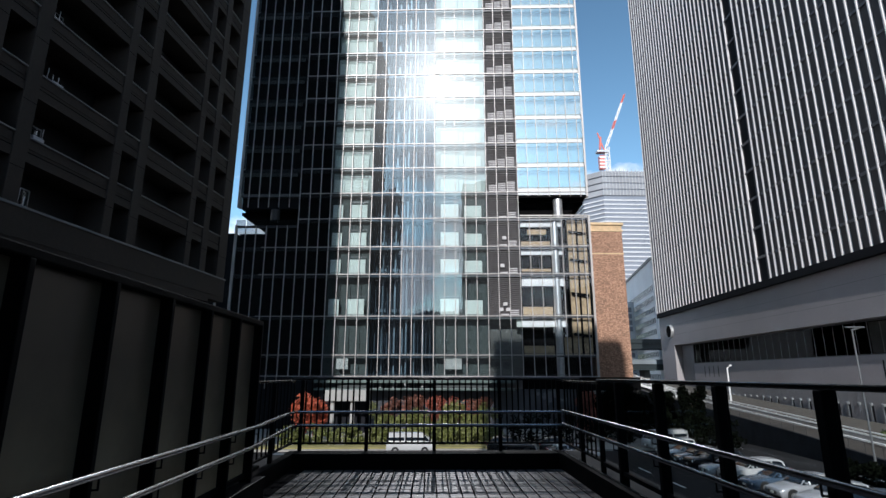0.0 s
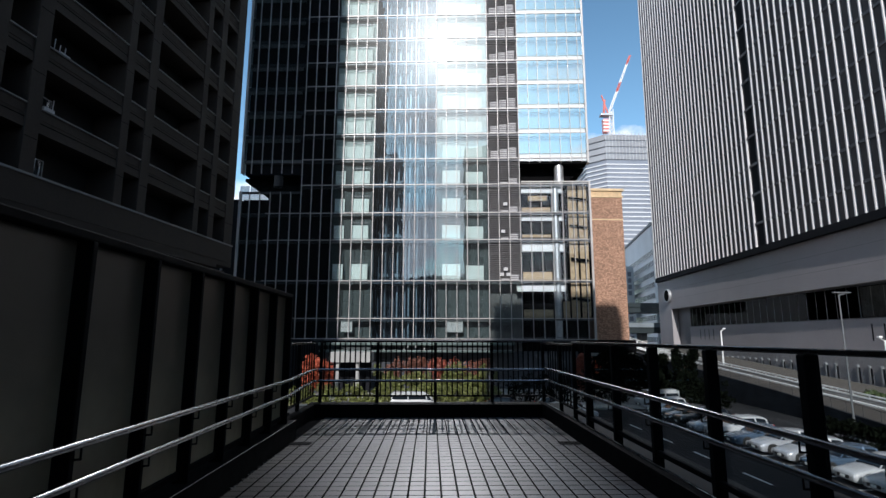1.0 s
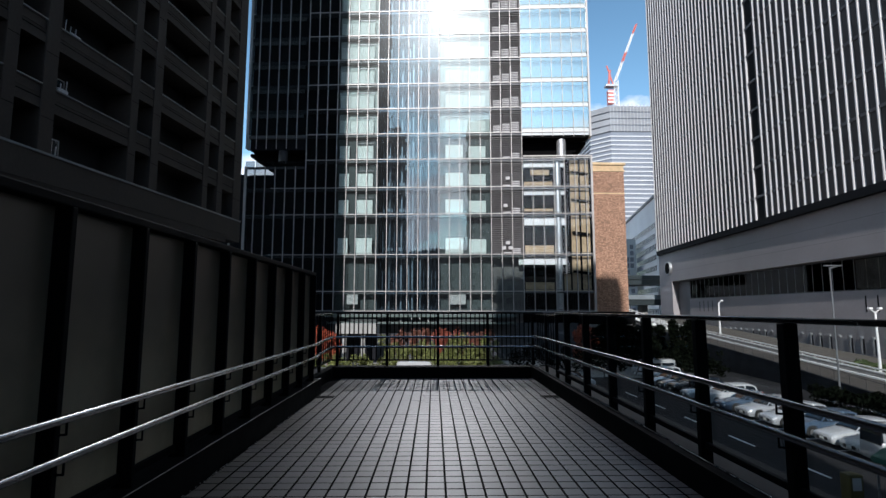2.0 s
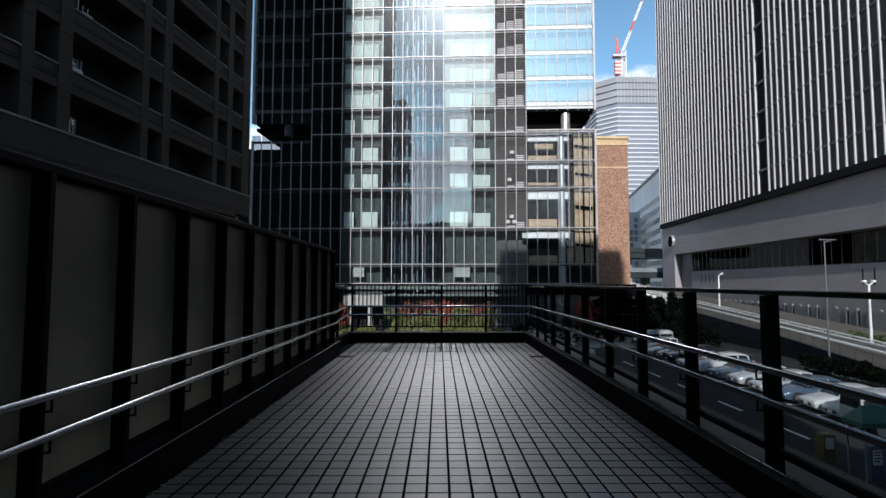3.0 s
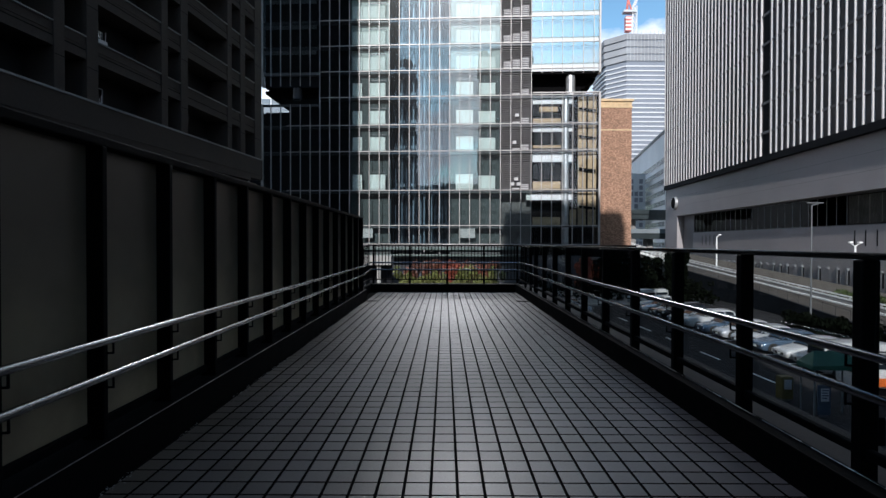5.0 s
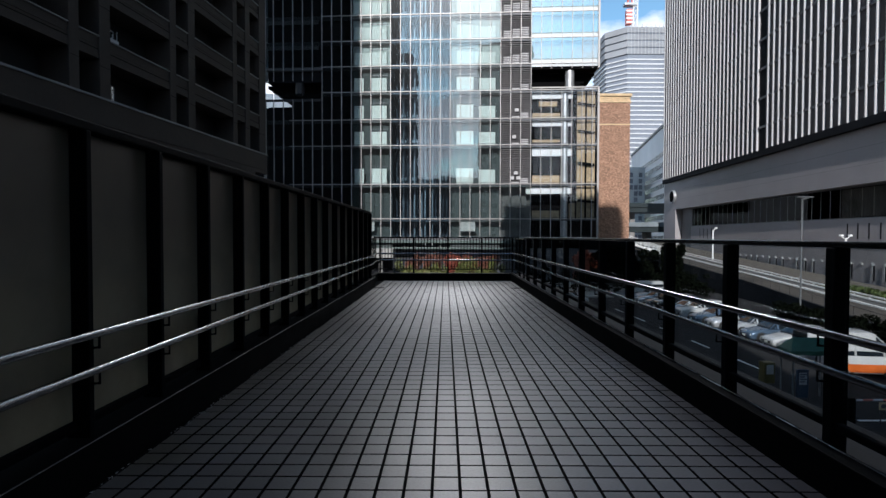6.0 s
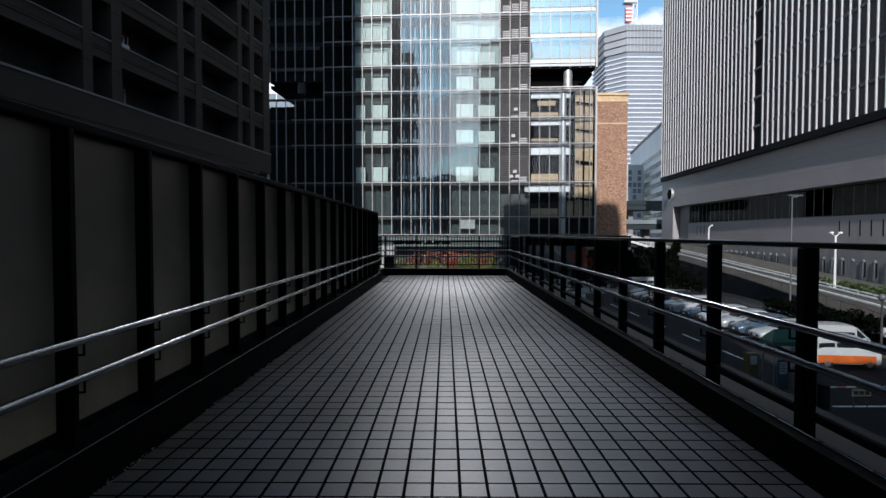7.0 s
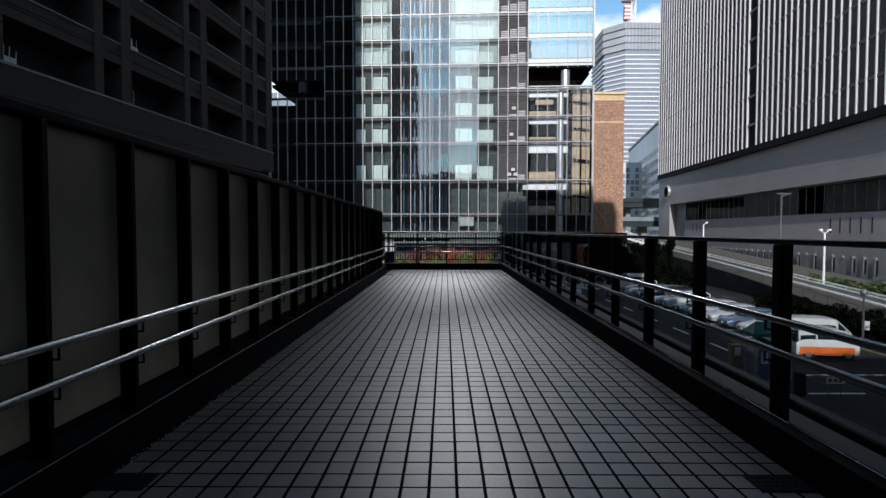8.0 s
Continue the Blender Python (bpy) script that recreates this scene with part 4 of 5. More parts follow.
# ---- distance ----
def far_tower():
    th = thing("unfinished_tower", "pale high-rise under construction wrapped in netting at its top", "building", (104.2, 265, -2.9))
    prof = [(-11, -8), (13, -8), (15, -5), (15, 22), (-19, 22), (-19, 0)]

    def ring(b, z0, z1, grow=0.0):
        lo = [b.verts.new((x * (1 + grow), y * (1 + grow), z0)) for x, y in prof]
        hi = [b.verts.new((x * (1 + grow), y * (1 + grow), z1)) for x, y in prof]
        for i in range(6):
            b.faces.new((lo[i], lo[(i + 1) % 6], hi[(i + 1) % 6], hi[i]))
        b.faces.new(hi)
        b.faces.new(lo[::-1])
    b = bmesh.new()
    ring(b, GROUND, 106)
    part("body", b, M["farglass"], th, "grey glazed storeys")
    for k in range(42):
        b = bmesh.new()
        ring(b, 2.3 * k - 2, 2.3 * k - 1.4, 0.03)
        part("balcony_band", b, M["far"], th)
    for k in range(4):
        b = bmesh.new()
        ring(b, 95.2 + 3.5 * k, 98.0 + 3.5 * k, 0.05)
        part("netting", b, M["netting"], th, "grey site netting")
    b = bmesh.new()
    tube(b, (0, -8.75, 95.0), (0, -8.75, 109), 0.11, 5)
    me = mesh_of(b, "scaffold_pole", M["galv"])
    for j in range(15):
        shared("scaffold_pole", me, th, (-11.2 + 1.75 * j, 0, 0))
    b = bmesh.new()
    tube(b, (0, 0, 106), (0, 0, 110), 0.12, 5)
    me = mesh_of(b, "scaffold_post", M["galv"])
    for k in range(12):
        shared("scaffold_post", me, th, (-10 + 2.1 * k, -8.2, 0))
    cr = thing("tower_crane", "red and white luffing tower crane on the unfinished high-rise", "crane", (99.0, 266, 103.0))
    cr.scale = (1.2, 1.2, 1.2)
    b = bmesh.new()
    for sx, sy in ((-1, -1), (1, -1), (1, 1), (-1, 1)):
        tube(b, (0.8 + 0.9 * sx, 0.9 * sy, 0), (0.8 + 0.9 * sx, 0.9 * sy, 17), 0.2, 6)
    for k in range(8):
        for sy in (-0.9, 0.9):
            tube(b, (-0.1, sy, 2.1 * k), (1.7, sy, 2.1 * k + 2.1), 0.13, 5)
            tube(b, (1.7, sy, 2.1 * k), (-0.1, sy, 2.1 * k + 2.1), 0.13, 5)
    part("mast", b, M["white"], cr, "white lattice mast")
    b = bmesh.new()
    soft_box(b, -4.0, 1.5, -1.5, 1.5, 14.0, 15.0, 0.1)
    soft_box(b, -3.4, -0.6, -1.2, 1.2, 2.5, 3.2, 0.1)
    part("platform", b, M["galv"], cr)
    b = bmesh.new()
    soft_box(b, -3.0, -0.7, -1.3, 1.3, 6.0, 12.5, 0.2)
    tube(b, (-2.4, 0, 14), (-1.6, 0, 22), 0.5, 6)
    tube(b, (-2.9, 0, 24), (-0.2, 0, 15), 0.35, 6)
    part("machine_house", b, M["red"], cr, "red machinery cage")
    b = bmesh.new()
    for k in range(4):
        box(b, -3.3, -0.4, -1.36, -1.31, 6.4 + 1.6 * k, 7.1 + 1.6 * k)
    part("cage_panel", b, M["white"], cr, "white cage panels")
    for k in range(6):
        a, c = Vector((1.0, 0, 17)), Vector((11.5, 0, 44))
        b = bmesh.new()
        p, q = a.lerp(c, k / 6), a.lerp(c, (k + 1) / 6)
        w = 0.75 - 0.05 * k
        for ox, oy in ((0, w), (0, -w), (-w, 0)):
            o = Vector((ox, oy, 0))
            tube(b, p + o, q + o, 0.2, 5)
        for j in range(4):
            u0, u1 = p.lerp(q, j / 4), p.lerp(q, (j + 1) / 4)
            sg = w if j % 2 else -w
            tube(b, u0 + Vector((0, sg, 0)), u1 - Vector((0, sg, 0)), 0.13, 5)
            tube(b, u0 + Vector((0, sg, 0)), u1 + Vector((-w, 0, 0)), 0.13, 5)
        part("jib_section", b, M["red"] if k in (2, 5) else M["white"], cr)


def mid_block():
    th = thing("office_block", "pale grey office block with rows of small dark windows", "building", (79.5, 212, 0), radians(-101.4))
    # local x runs along the face that looks on the street
    b = bmesh.new()
    box(b, 0, 62, 0, 22, GROUND, 34.6)
    part("wall", b, M["midbldg"], th)
    b = bmesh.new()
    box(b, -0.4, 62.4, -0.4, 22, 34.61, 35.4)
    part("roof", b, M["concrete"], th)
    b = bmesh.new()
    box(b, -0.62, 0.62, -0.06, 0.02, 0, 1.5)
    me = mesh_of(b, "small_window", M["midwin"])
    for f in range(10):
        for k in range(30):
            shared("window", me, th, (1.2 + 2.05 * k, 0, -3 + 3.2 * f))
        b = bmesh.new()
        box(b, 0.2, 61.8, -0.14, -0.001, -3.35 + 3.2 * f, -3.25 + 3.2 * f)
        part("sill_band", b, M["midbldg"], th)
    th2 = thing("office_block", "slim pale office block with tall dark windows", "building", (66.5, 172, 0))
    b = bmesh.new()
    box(b, -6, 3, 0, 20, GROUND, 25)
    part("wall", b, M["spandrel"], th2)
    b = bmesh.new()
    box(b, -0.6, 0.6, -0.05, 0.03, 0, 1.5)
    me = mesh_of(b, "tall_window", M["farglass"])
    for f in range(11):
        for k in range(5):
            if (f * 3 + k * 5) % 7 not in (0, 3):
                shared("window", me, th2, (-4.9 + 1.6 * k, 0, 0.6 + 2.1 * f))


def bridges():
    for z, y, c in ((9.8, 140, "upper"), (4.2, 128, "lower")):
        th = thing("elevated_road", "dark steel elevated road crossing behind the buildings", "bridge", (0, y, 0))
        b = bmesh.new()
        box(b, 31, 120, 0, 9, z - 1.6, z)
        part("girder", b, M["bridge"], th, "dark teal steel girder")
        b = bmesh.new()
        box(b, 31, 120, -0.3, -0.02, z - 0.2, z + 0.9)
        part("fascia", b, M["bridge"] if c == "upper" else M["bridge_lt"], th)
        b = bmesh.new()
        box(b, 0, 1.4, 3, 6, GROUND, z - 1.6)
        me = mesh_of(b, "road_pier", M["concrete_dark"])
        for k in range(6):
            shared("pier", me, th, (40 + 14 * k, 0, 0))


far_tower()
mid_block()
bridges()

# ---- unseen blocks added behind the walk, sized to shade deck, tower and lot ----
for nm, x0, x1, y0, y1, h in (
                              ("backdrop_south_west", -90, -34.0, -30, -22, 68), ("backdrop_south", -33.8, -9.7, -30, -22, 22), ("backdrop_south_tower", -9.6, 9.7, -26, -22, 69),
                              ("backdrop_south_east", 9.8, 20.5, -30, -22, 20.3),
                              ("backdrop_low_east", 20.6, 25.9, -29, -22.5, 14), ("backdrop_far_east", 26, 95, -30, -22, 30)):
    bm = bmesh.new()
    box(bm, x0, x1, y0, y1, GROUND, h)
    ob = structure(nm, bm, M["concrete_dark"], "unseen concrete block added to throw shade and close the street", "building")
    nf = int(min(h, 70) / 4)
    bm = bmesh.new()
    for f in range(nf):
        x = x0 + 1.5
        while x < x1 - 2.5:
            box(bm, x, x + 1.6, y1 - 0.05, y1 + 0.03, GROUND + 1.5 + 4 * f, GROUND + 3.6 + 4 * f)
            x += 3.2
    tagged(part("windows", bm, M["winband"], ob), kind="stuff")

# ---- street, ramp and parking ----
M["leaf_green"] = surface("hedge_leaf", (0.115, 0.13, 0.035), 0.6, var=0.3, scale=0.6, island=0.45)
M["leaf_red"] = surface("maple_leaf", (0.36, 0.075, 0.035), 0.6, var=0.3, scale=0.6, island=0.4)
M["leaf_rust"] = surface("rust_leaf", (0.13, 0.05, 0.032), 0.6, var=0.3, scale=0.6, island=0.4)
M["leaf_dull"] = surface("dull_maple_leaf", (0.20, 0.05, 0.03), 0.6, var=0.3, scale=0.6, island=0.4)
# nearly black leaf colour: the shade on these shrubs and trees is painted in
M["leaf_shade"] = surface("shade_dark_leaf", (0.004, 0.0055, 0.0035), 1.0, spec=0.01, var=0.3, scale=0.6, island=0.4)
M["retain"] = surface("dark_retaining_wall", (0.014, 0.017, 0.023), 0.85, var=0.6, scale=0.5, spec=0.1)
M["soil"] = surface("planted_soil", (0.10, 0.088, 0.075), 0.9, scale=1.5, fine=20)
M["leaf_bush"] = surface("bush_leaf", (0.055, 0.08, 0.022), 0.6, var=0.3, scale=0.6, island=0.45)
M["bark"] = surface("bark", (0.09, 0.07, 0.05), 0.9, scale=4)
M["tyre"] = surface("tyre", (0.015, 0.015, 0.015), 0.8)
M["alloy"] = surface("alloy", (0.55, 0.55, 0.56), 0.35, metal=0.9)
M["carglass"] = surface("car_glass", (0.010, 0.014, 0.019), 0.06, var=0.1, bump=0, spec=0.28, even=True)
M["lens"] = surface("lamp_lens", (0.75, 0.77, 0.8), 0.1, var=0.05, bump=0)
M["taillens"] = surface("tail_lens", (0.45, 0.02, 0.015), 0.15, bump=0)
M["plate"] = surface("number_plate", (0.75, 0.76, 0.72), 0.4, bump=0)
M["tarp"] = surface("green_tarpaulin", (0.012, 0.09, 0.06), 0.55, scale=2, bump=0.3, dist=0.02)
M["yellow"] = surface("yellow_paint", (0.09, 0.07, 0.015), 0.5, scale=2)
M["orange"] = surface("orange_paint", (0.52, 0.11, 0.02), 0.35, scale=2)
M["blueboard"] = surface("blue_board", (0.03, 0.05, 0.085), 0.5, scale=2)
# dry lawn colour darkened, so that the verge reads as unlit
M["lawn_darkened"] = surface("darkened_lawn", (0.060, 0.056, 0.026), 0.9, scale=1, fine=30)
M["lawn"] = surface("dry_lawn", (0.22, 0.20, 0.08), 0.9, scale=1, fine=30)


def paint(name, col, metal=0.0, rough=0.25):
    m = surface(name, col, rough, metal=metal, var=0.05, scale=1.5, bump=0)
    b = m.node_tree.nodes["Principled BSDF"]
    b.inputs["Coat Weight"].default_value, b.inputs["Coat Roughness"].default_value = 0.8, 0.05
    return m


PAINT = {"white": paint("car_white", (0.45, 0.46, 0.47)), "silver": paint("car_silver", (0.50, 0.52, 0.55), 0.4), "black": paint("car_black", (0.012, 0.012, 0.014)),
         "blue": paint("car_blue", (0.09, 0.14, 0.21), 0.4), "pale": paint("car_pale_blue", (0.40, 0.44, 0.48), 0.3), "grey": paint("car_grey", (0.14, 0.145, 0.15), 0.5)}
# side shapes: stations along the length as (x, sill, belt, roof, half width at belt, half width at roof)
SHAPES = {
    "hatch": (4.1, [(0, .36, .56, .56, .62, .54), (.10, .22, .67, .67, .77, .66), (.42, .18, .77, .78, .84, .72), (1.0, .17, .89, .91, .86, .74), (1.2, .17, .93, .98, .86, .72), (1.95, .17, .94, 1.42, .86, .60), (2.6, .17, .96, 1.51, .86, .61), (3.4, .17, 1.0, 1.46, .86, .61), (3.85, .2, 1.0, 1.18, .84, .64), (4.1, .34, .84, .88, .76, .66)]),
    "suv": (4.7, [(0, .42, .74, .74, .70, .62), (.12, .28, .88, .88, .86, .74), (.5, .24, .98, .99, .92, .80), (1.2, .24, 1.06, 1.08, .93, .82), (1.4, .24, 1.09, 1.16, .93, .78), (2.1, .24, 1.11, 1.58, .94, .68), (3.0, .24, 1.13, 1.68, .94, .68), (3.9, .24, 1.16, 1.62, .93, .68), (4.5, .28, 1.13, 1.22, .9, .74), (4.7, .42, .93, .95, .8, .7)]),
    "sedan": (4.6, [(0, .34, .54, .54, .66, .58), (.12, .2, .66, .66, .82, .72), (.5, .18, .76, .77, .87, .77), (1.2, .18, .87, .89, .88, .78), (1.5, .18, .91, .98, .88, .74), (2.25, .18, .93, 1.38, .89, .62), (2.9, .18, .95, 1.43, .89, .62), (3.6, .18, .96, 1.16, .88, .68), (4.4, .22, .94, .96, .85, .74), (4.6, .36, .76, .78, .76, .68)]),
    "van": (4.6, [(0, .35, .85, .85, .76, .72), (.1, .28, 1.05, 1.08, .83, .76), (.45, .26, 1.15, 1.35, .84, .76), (.95, .26, 1.27, 1.88, .84, .74), (2.0, .26, 1.27, 1.96, .84, .75), (3.6, .26, 1.27, 1.96, .84, .75), (4.45, .26, 1.27, 1.90, .84, .74), (4.6, .36, 1.1, 1.25, .80, .74)]),
    "kei": (3.9, [(0, .35, .90, .90, .70, .66), (.1, .28, 1.05, 1.08, .78, .70), (.5, .26, 1.16, 1.35, .80, .72), (1.1, .26, 1.34, 1.92, .80, .70), (2.0, .26, 1.34, 2.02, .80, .71), (3.3, .26, 1.34, 2.0, .80, .71), (3.8, .26, 1.16, 1.85, .80, .70), (3.9, .36, 1.1, 1.2, .76, .70)]),
}


def loft(bm, rings):
    rows = [[bm.verts.new(p) for p in r] for r in rings]
    k = len(rows[0])
    for a, b in zip(rows, rows[1:]):
        for i in range(k):
            bm.faces.new((a[i], a[(i + 1) % k], b[(i + 1) % k], b[i]))
    bm.faces.new(rows[0][::-1])
    bm.faces.new(rows[-1])


def finer(st, n=4):
    """Stations between the given ones, on a smooth curve."""
    out = []
    for i in range(len(st) - 1):
        p0, p1, p2, p3 = st[max(i - 1, 0)], st[i], st[i + 1], st[min(i + 2, len(st) - 1)]
        for k in range(n):
            t = k / n
            row = []
            for a, b, c, d in zip(p0, p1, p2, p3):
                v = 0.5 * (2 * b + (c - a) * t + (2 * a - 5 * b + 4 * c - d) * t * t + (3 * b - a - 3 * c + d) * t ** 3)
                row.append(min(max(v, min(b, c)), max(b, c) + 0.02))
            out.append(tuple(row))
    return out + [st[-1]]


def both_sides(half):
    return [(-u, w) for u, w in half] + [(u, w) for u, w in half[::-1]]


def vehicle(kind, colour, label, stripe=None):
    """A road vehicle, nose towards local -x: lower body, glazed cabin, roof, pillars, wheels, lamps, plates."""
    length, st = SHAPES[kind]
    th = thing("car" if kind not in ("van", "kei") else "van", label, "car" if kind not in ("van", "kei") else "van", group="parked vehicles")
    L2 = length / 2
    fine = finer(st)
    b = bmesh.new()
    loft(b, [[(x - L2, u, h) for u, h in both_sides([(w * 0.88, s), (w * 0.97, s + 0.10), (w, (s + z) / 2), (w * 0.985, z - 0.13), (w * 0.95, z - 0.05), (w * 0.86, z), (w * 0.45, z + 0.035)])]
             for x, s, z, r, w, q in fine])
    part("body", b, PAINT[colour], th, smooth=True)
    cab = [f for f in fine if f[3] - f[2] > 0.05]
    b = bmesh.new()
    loft(b, [[(x - L2, u, h) for u, h in both_sides([(w * 0.92, z - 0.02), ((w * 0.92 + q) / 2 + 0.025, z + 0.5 * max(r - 0.05 - z, 0.01)), (q, max(r - 0.05, z + 0.01)), (q * 0.5, max(r - 0.03, z + 0.015))])]
             for x, s, z, r, w, q in cab])
    part("cabin_glass", b, M["carglass"], th, "dark tinted windows")
    edge = 0.4 if kind in ("van", "kei") else 0.17
    top = [f for f in cab if f[3] > max(g[3] for g in cab) - 0.16]
    b = bmesh.new()
    loft(b, [[(x - L2, -q - 0.05, r - edge), (x - L2, -q - 0.025, r - 0.03), (x - L2, -q * 0.7, r + 0.02), (x - L2, 0, r + 0.04), (x - L2, q * 0.7, r + 0.02), (x - L2, q + 0.025, r - 0.03), (x - L2, q + 0.05, r - edge)] for x, s, z, r, w, q in top])
    part("roof", b, PAINT[colour], th, smooth=True)
    # pillars
    for f in (cab[0], top[0], top[len(top) // 2], top[-1]):
        x, s, z, r, w, q = f
        for sg in (-1, 1):
            b = bmesh.new()
            if f is cab[0]:
                t = top[0]
                tube(b, (x - L2, sg * w * 0.93, z), (t[0] - L2, sg * t[5], t[3] - 0.05), 0.035, 6)
            else:
                tube(b, (x - L2, sg * w * 0.94, z), (x - L2, sg * (q + 0.005), r - 0.05), 0.065, 6)
            part("pillar", b, PAINT[colour], th)
    if stripe:
        mid = [f for f in fine if 0.3 < f[0] < length - 0.15]
        x0, x1, w = mid[0][0] - L2, mid[-1][0] - L2, mid[len(mid) // 2][4]
        for sg in (-1, 1):
            b = bmesh.new()
            box(b, x0, x1, sg * w - 0.006, sg * w + 0.012 * sg + 0.006, 0.36, 0.84)
            part("stripe", b, M[stripe], th, "orange painted side panel")
    for wx in (0.19 * length, 0.81 * length):
        for sg in (-1, 1):
            w = st[3][4]
            b = bmesh.new()
            tube(b, (wx - L2, sg * (w - 0.2), 0.31), (wx - L2, sg * (w + 0.015), 0.31), 0.31, 24)
            ar = bmesh.new()
            tube(ar, (wx - L2, sg * (w - 0.15), 0.34), (wx - L2, sg * (w + 0.006), 0.34), 0.37, 24)
            part("wheel_arch", ar, M["tyre"], th)
            wh = part("wheel", b, M["tyre"], th, smooth=True)
            b = bmesh.new()
            tube(b, (wx - L2, sg * (w + 0.0), 0.31), (wx - L2, sg * (w + 0.024), 0.31), 0.19, 16)
            part("rim", b, M["alloy"], wh, "silver wheel rim")
    s, z, w = st[1][1], st[1][2], st[1][4]
    for sg in (-1, 1):
        b = bmesh.new()
        soft_box(b, -L2 + 0.04, -L2 + 0.25, sg * w * 0.74 - 0.17, sg * w * 0.74 + 0.17, z - 0.22, z - 0.07, 0.03)
        part("headlight", b, M["lens"], th, "clear headlamp")
        b = bmesh.new()
        soft_box(b, L2 - 0.22, L2 - 0.03, sg * w * 0.78 - 0.12, sg * w * 0.78 + 0.12, st[-2][2] - 0.24, st[-2][2] - 0.04, 0.03)
        part("tail_light", b, M["taillens"], th, "red tail lamp")
        b = bmesh.new()
        cx = cab[0][0] - L2 + 0.35
        soft_box(b, cx - 0.06, cx + 0.06, sg * (w + 0.05) - 0.09, sg * (w + 0.05) + 0.09, cab[0][2] + 0.02, cab[0][2] + 0.15, 0.02)
        part("mirror", b, PAINT[colour], th)
    b = bmesh.new()
    soft_box(b, -L2 - 0.012, -L2 + 0.1, -w * 0.55, w * 0.55, s + 0.12, s + 0.3, 0.02)
    part("grille", b, M["tyre"], th, "dark grille")
    b = bmesh.new()
    box(b, -L2 - 0.022, -L2 + 0.0, -0.165, 0.165, s + 0.14, s + 0.28)
    part("plate", b, M["plate"], th, "plain number plate")
    return th


def put(ob, x, y, rz, z=GROUND):
    ob.matrix_world = pose(x, y, z, 0, 0, rz)
    return ob


ROW = [("suv", "white", 41.2), ("sedan", "blue", 38.7), ("hatch", "silver", 36.2), ("hatch", "silver", 33.6), ("hatch", "blue", 31.1), ("hatch", "white", 28.6),
       ("sedan", "pale", 43.9), ("suv", "black", 46.5), ("hatch", "grey", 49.0), ("sedan", "silver", 51.6), ("hatch", "white", 26.6)]
NAMES = {"suv": "SUV", "sedan": "saloon car", "hatch": "hatchback car", "van": "van", "kei": "small van"}
WORDS = {"white": "white", "silver": "silver", "black": "black", "blue": "blue", "pale": "pale blue", "grey": "dark grey"}
made = {}


def parked(kind, colour, x, y, rz):
    key = (kind, colour)
    m = pose(x, y, GROUND, 0, 0, rz)
    if key in made:
        return copy_thing(made[key], m)
    made[key] = put(vehicle(kind, colour, f"{WORDS[colour]} {NAMES[kind]} parked on the asphalt lot"), x, y, rz)
    return made[key]


for i, (k, c, y) in enumerate(ROW):
    parked(k, c, 23.9 + 0.15 * math.sin(3.1 * i), y, 1.5 * math.sin(i))
for i, (k, c, y) in enumerate([("sedan", "silver", 31.0), ("hatch", "pale", 33.6), ("suv", "grey", 36.3), ("hatch", "white", 39.0), ("sedan", "pale", 41.6), ("hatch", "silver", 44.3), ("hatch", "blue", 47.0), ("suv", "white", 49.8), ("sedan", "silver", 52.4)]):
    parked(k, c, 10.5 + 0.16 * (y - 31) + 0.2 * math.sin(2.3 * i), y, 180 + 1.5 * math.cos(i))
parked("van", "white", 25.3, 58.5, 10)
parked("hatch", "white", 24.8, 55.0, 4)
parked("van", "white", -1.1, 56.2, 180)
parked("suv", "black", 8.6, 55.4, 180)
parked("suv", "black", 13.6, 55.0, 178)
parked("van", "white", 23.7, 24.5, 172)
put(vehicle("kei", "white", "small white van with an orange side panel parked on the lot", "orange"), 22.6, 21.7, 172).scale = (0.88, 0.95, 0.88)

# parking lines
LN = thing("parking_lines", "worn white parking bay lines painted on asphalt", "road marking", (0, 0, GROUND), kind="structure")
b = bmesh.new()
box(b, 0, 5.0, -0.06, 0.06, 0.004, 0.008)
me = mesh_of(b, "bay_line", M["line"])
for k in range(14):
    shared("bay_line", me, LN, (21.2, 24.9 + 2.58 * k, 0))
    shared("bay_line", me, LN, (8.0, 14.3 + 2.6 * k, 0))
b = bmesh.new()
for k in range(5):
    box(b, 17.9, 18.05, 23 + 5.5 * k, 25.5 + 5.5 * k, 0.004, 0.008)
box(b, 16.9, 19.5, 14.58, 14.74, 0.009, 0.012)
part("aisle_line", b, M["line"], LN)

# lawn strip by the small van
bm = bmesh.new()
soft_box(bm, 26.2, 28.2, 14, 26.5, GROUND - 0.1, GROUND + 0.12, 0.04)
structure("verge", bm, M["lawn_darkened"], "dry grass verge beside the parking lot, lawn colour darkened as unlit", "verge")


# ramp road
def ramp_z(y):
    return max(-5.9, -5.16 + 0.063 * (y - 37.5))


def ramp_x(y):
    return 35.9 + 0.062 * (y - 45)


YS = [12 + 4 * k for k in range(27)]
RAMP = [(ramp_x(y), y, ramp_z(y)) for y in YS]
# the road widens towards its foot, on the side of the lot
NEAR = [(x - 0.1 - 0.085 * max(0, 54 - y), y, z) for x, y, z in RAMP]
bm = bmesh.new()
rows = [[bm.verts.new(p) for p in ((n[0], y, z), (x + 4.0, y, z), (x + 4.0, y, z - 6), (n[0], y, z - 6))] for n, (x, y, z) in zip(NEAR, RAMP)]
for p, q in zip(rows, rows[1:]):
    for i in range(4):
        bm.faces.new((p[i], p[(i + 1) % 4], q[(i + 1) % 4], q[i]))
bm.faces.new(rows[0][::-1])
bm.faces.new(rows[-1])
bmesh.ops.recalc_face_normals(bm, faces=bm.faces[:])
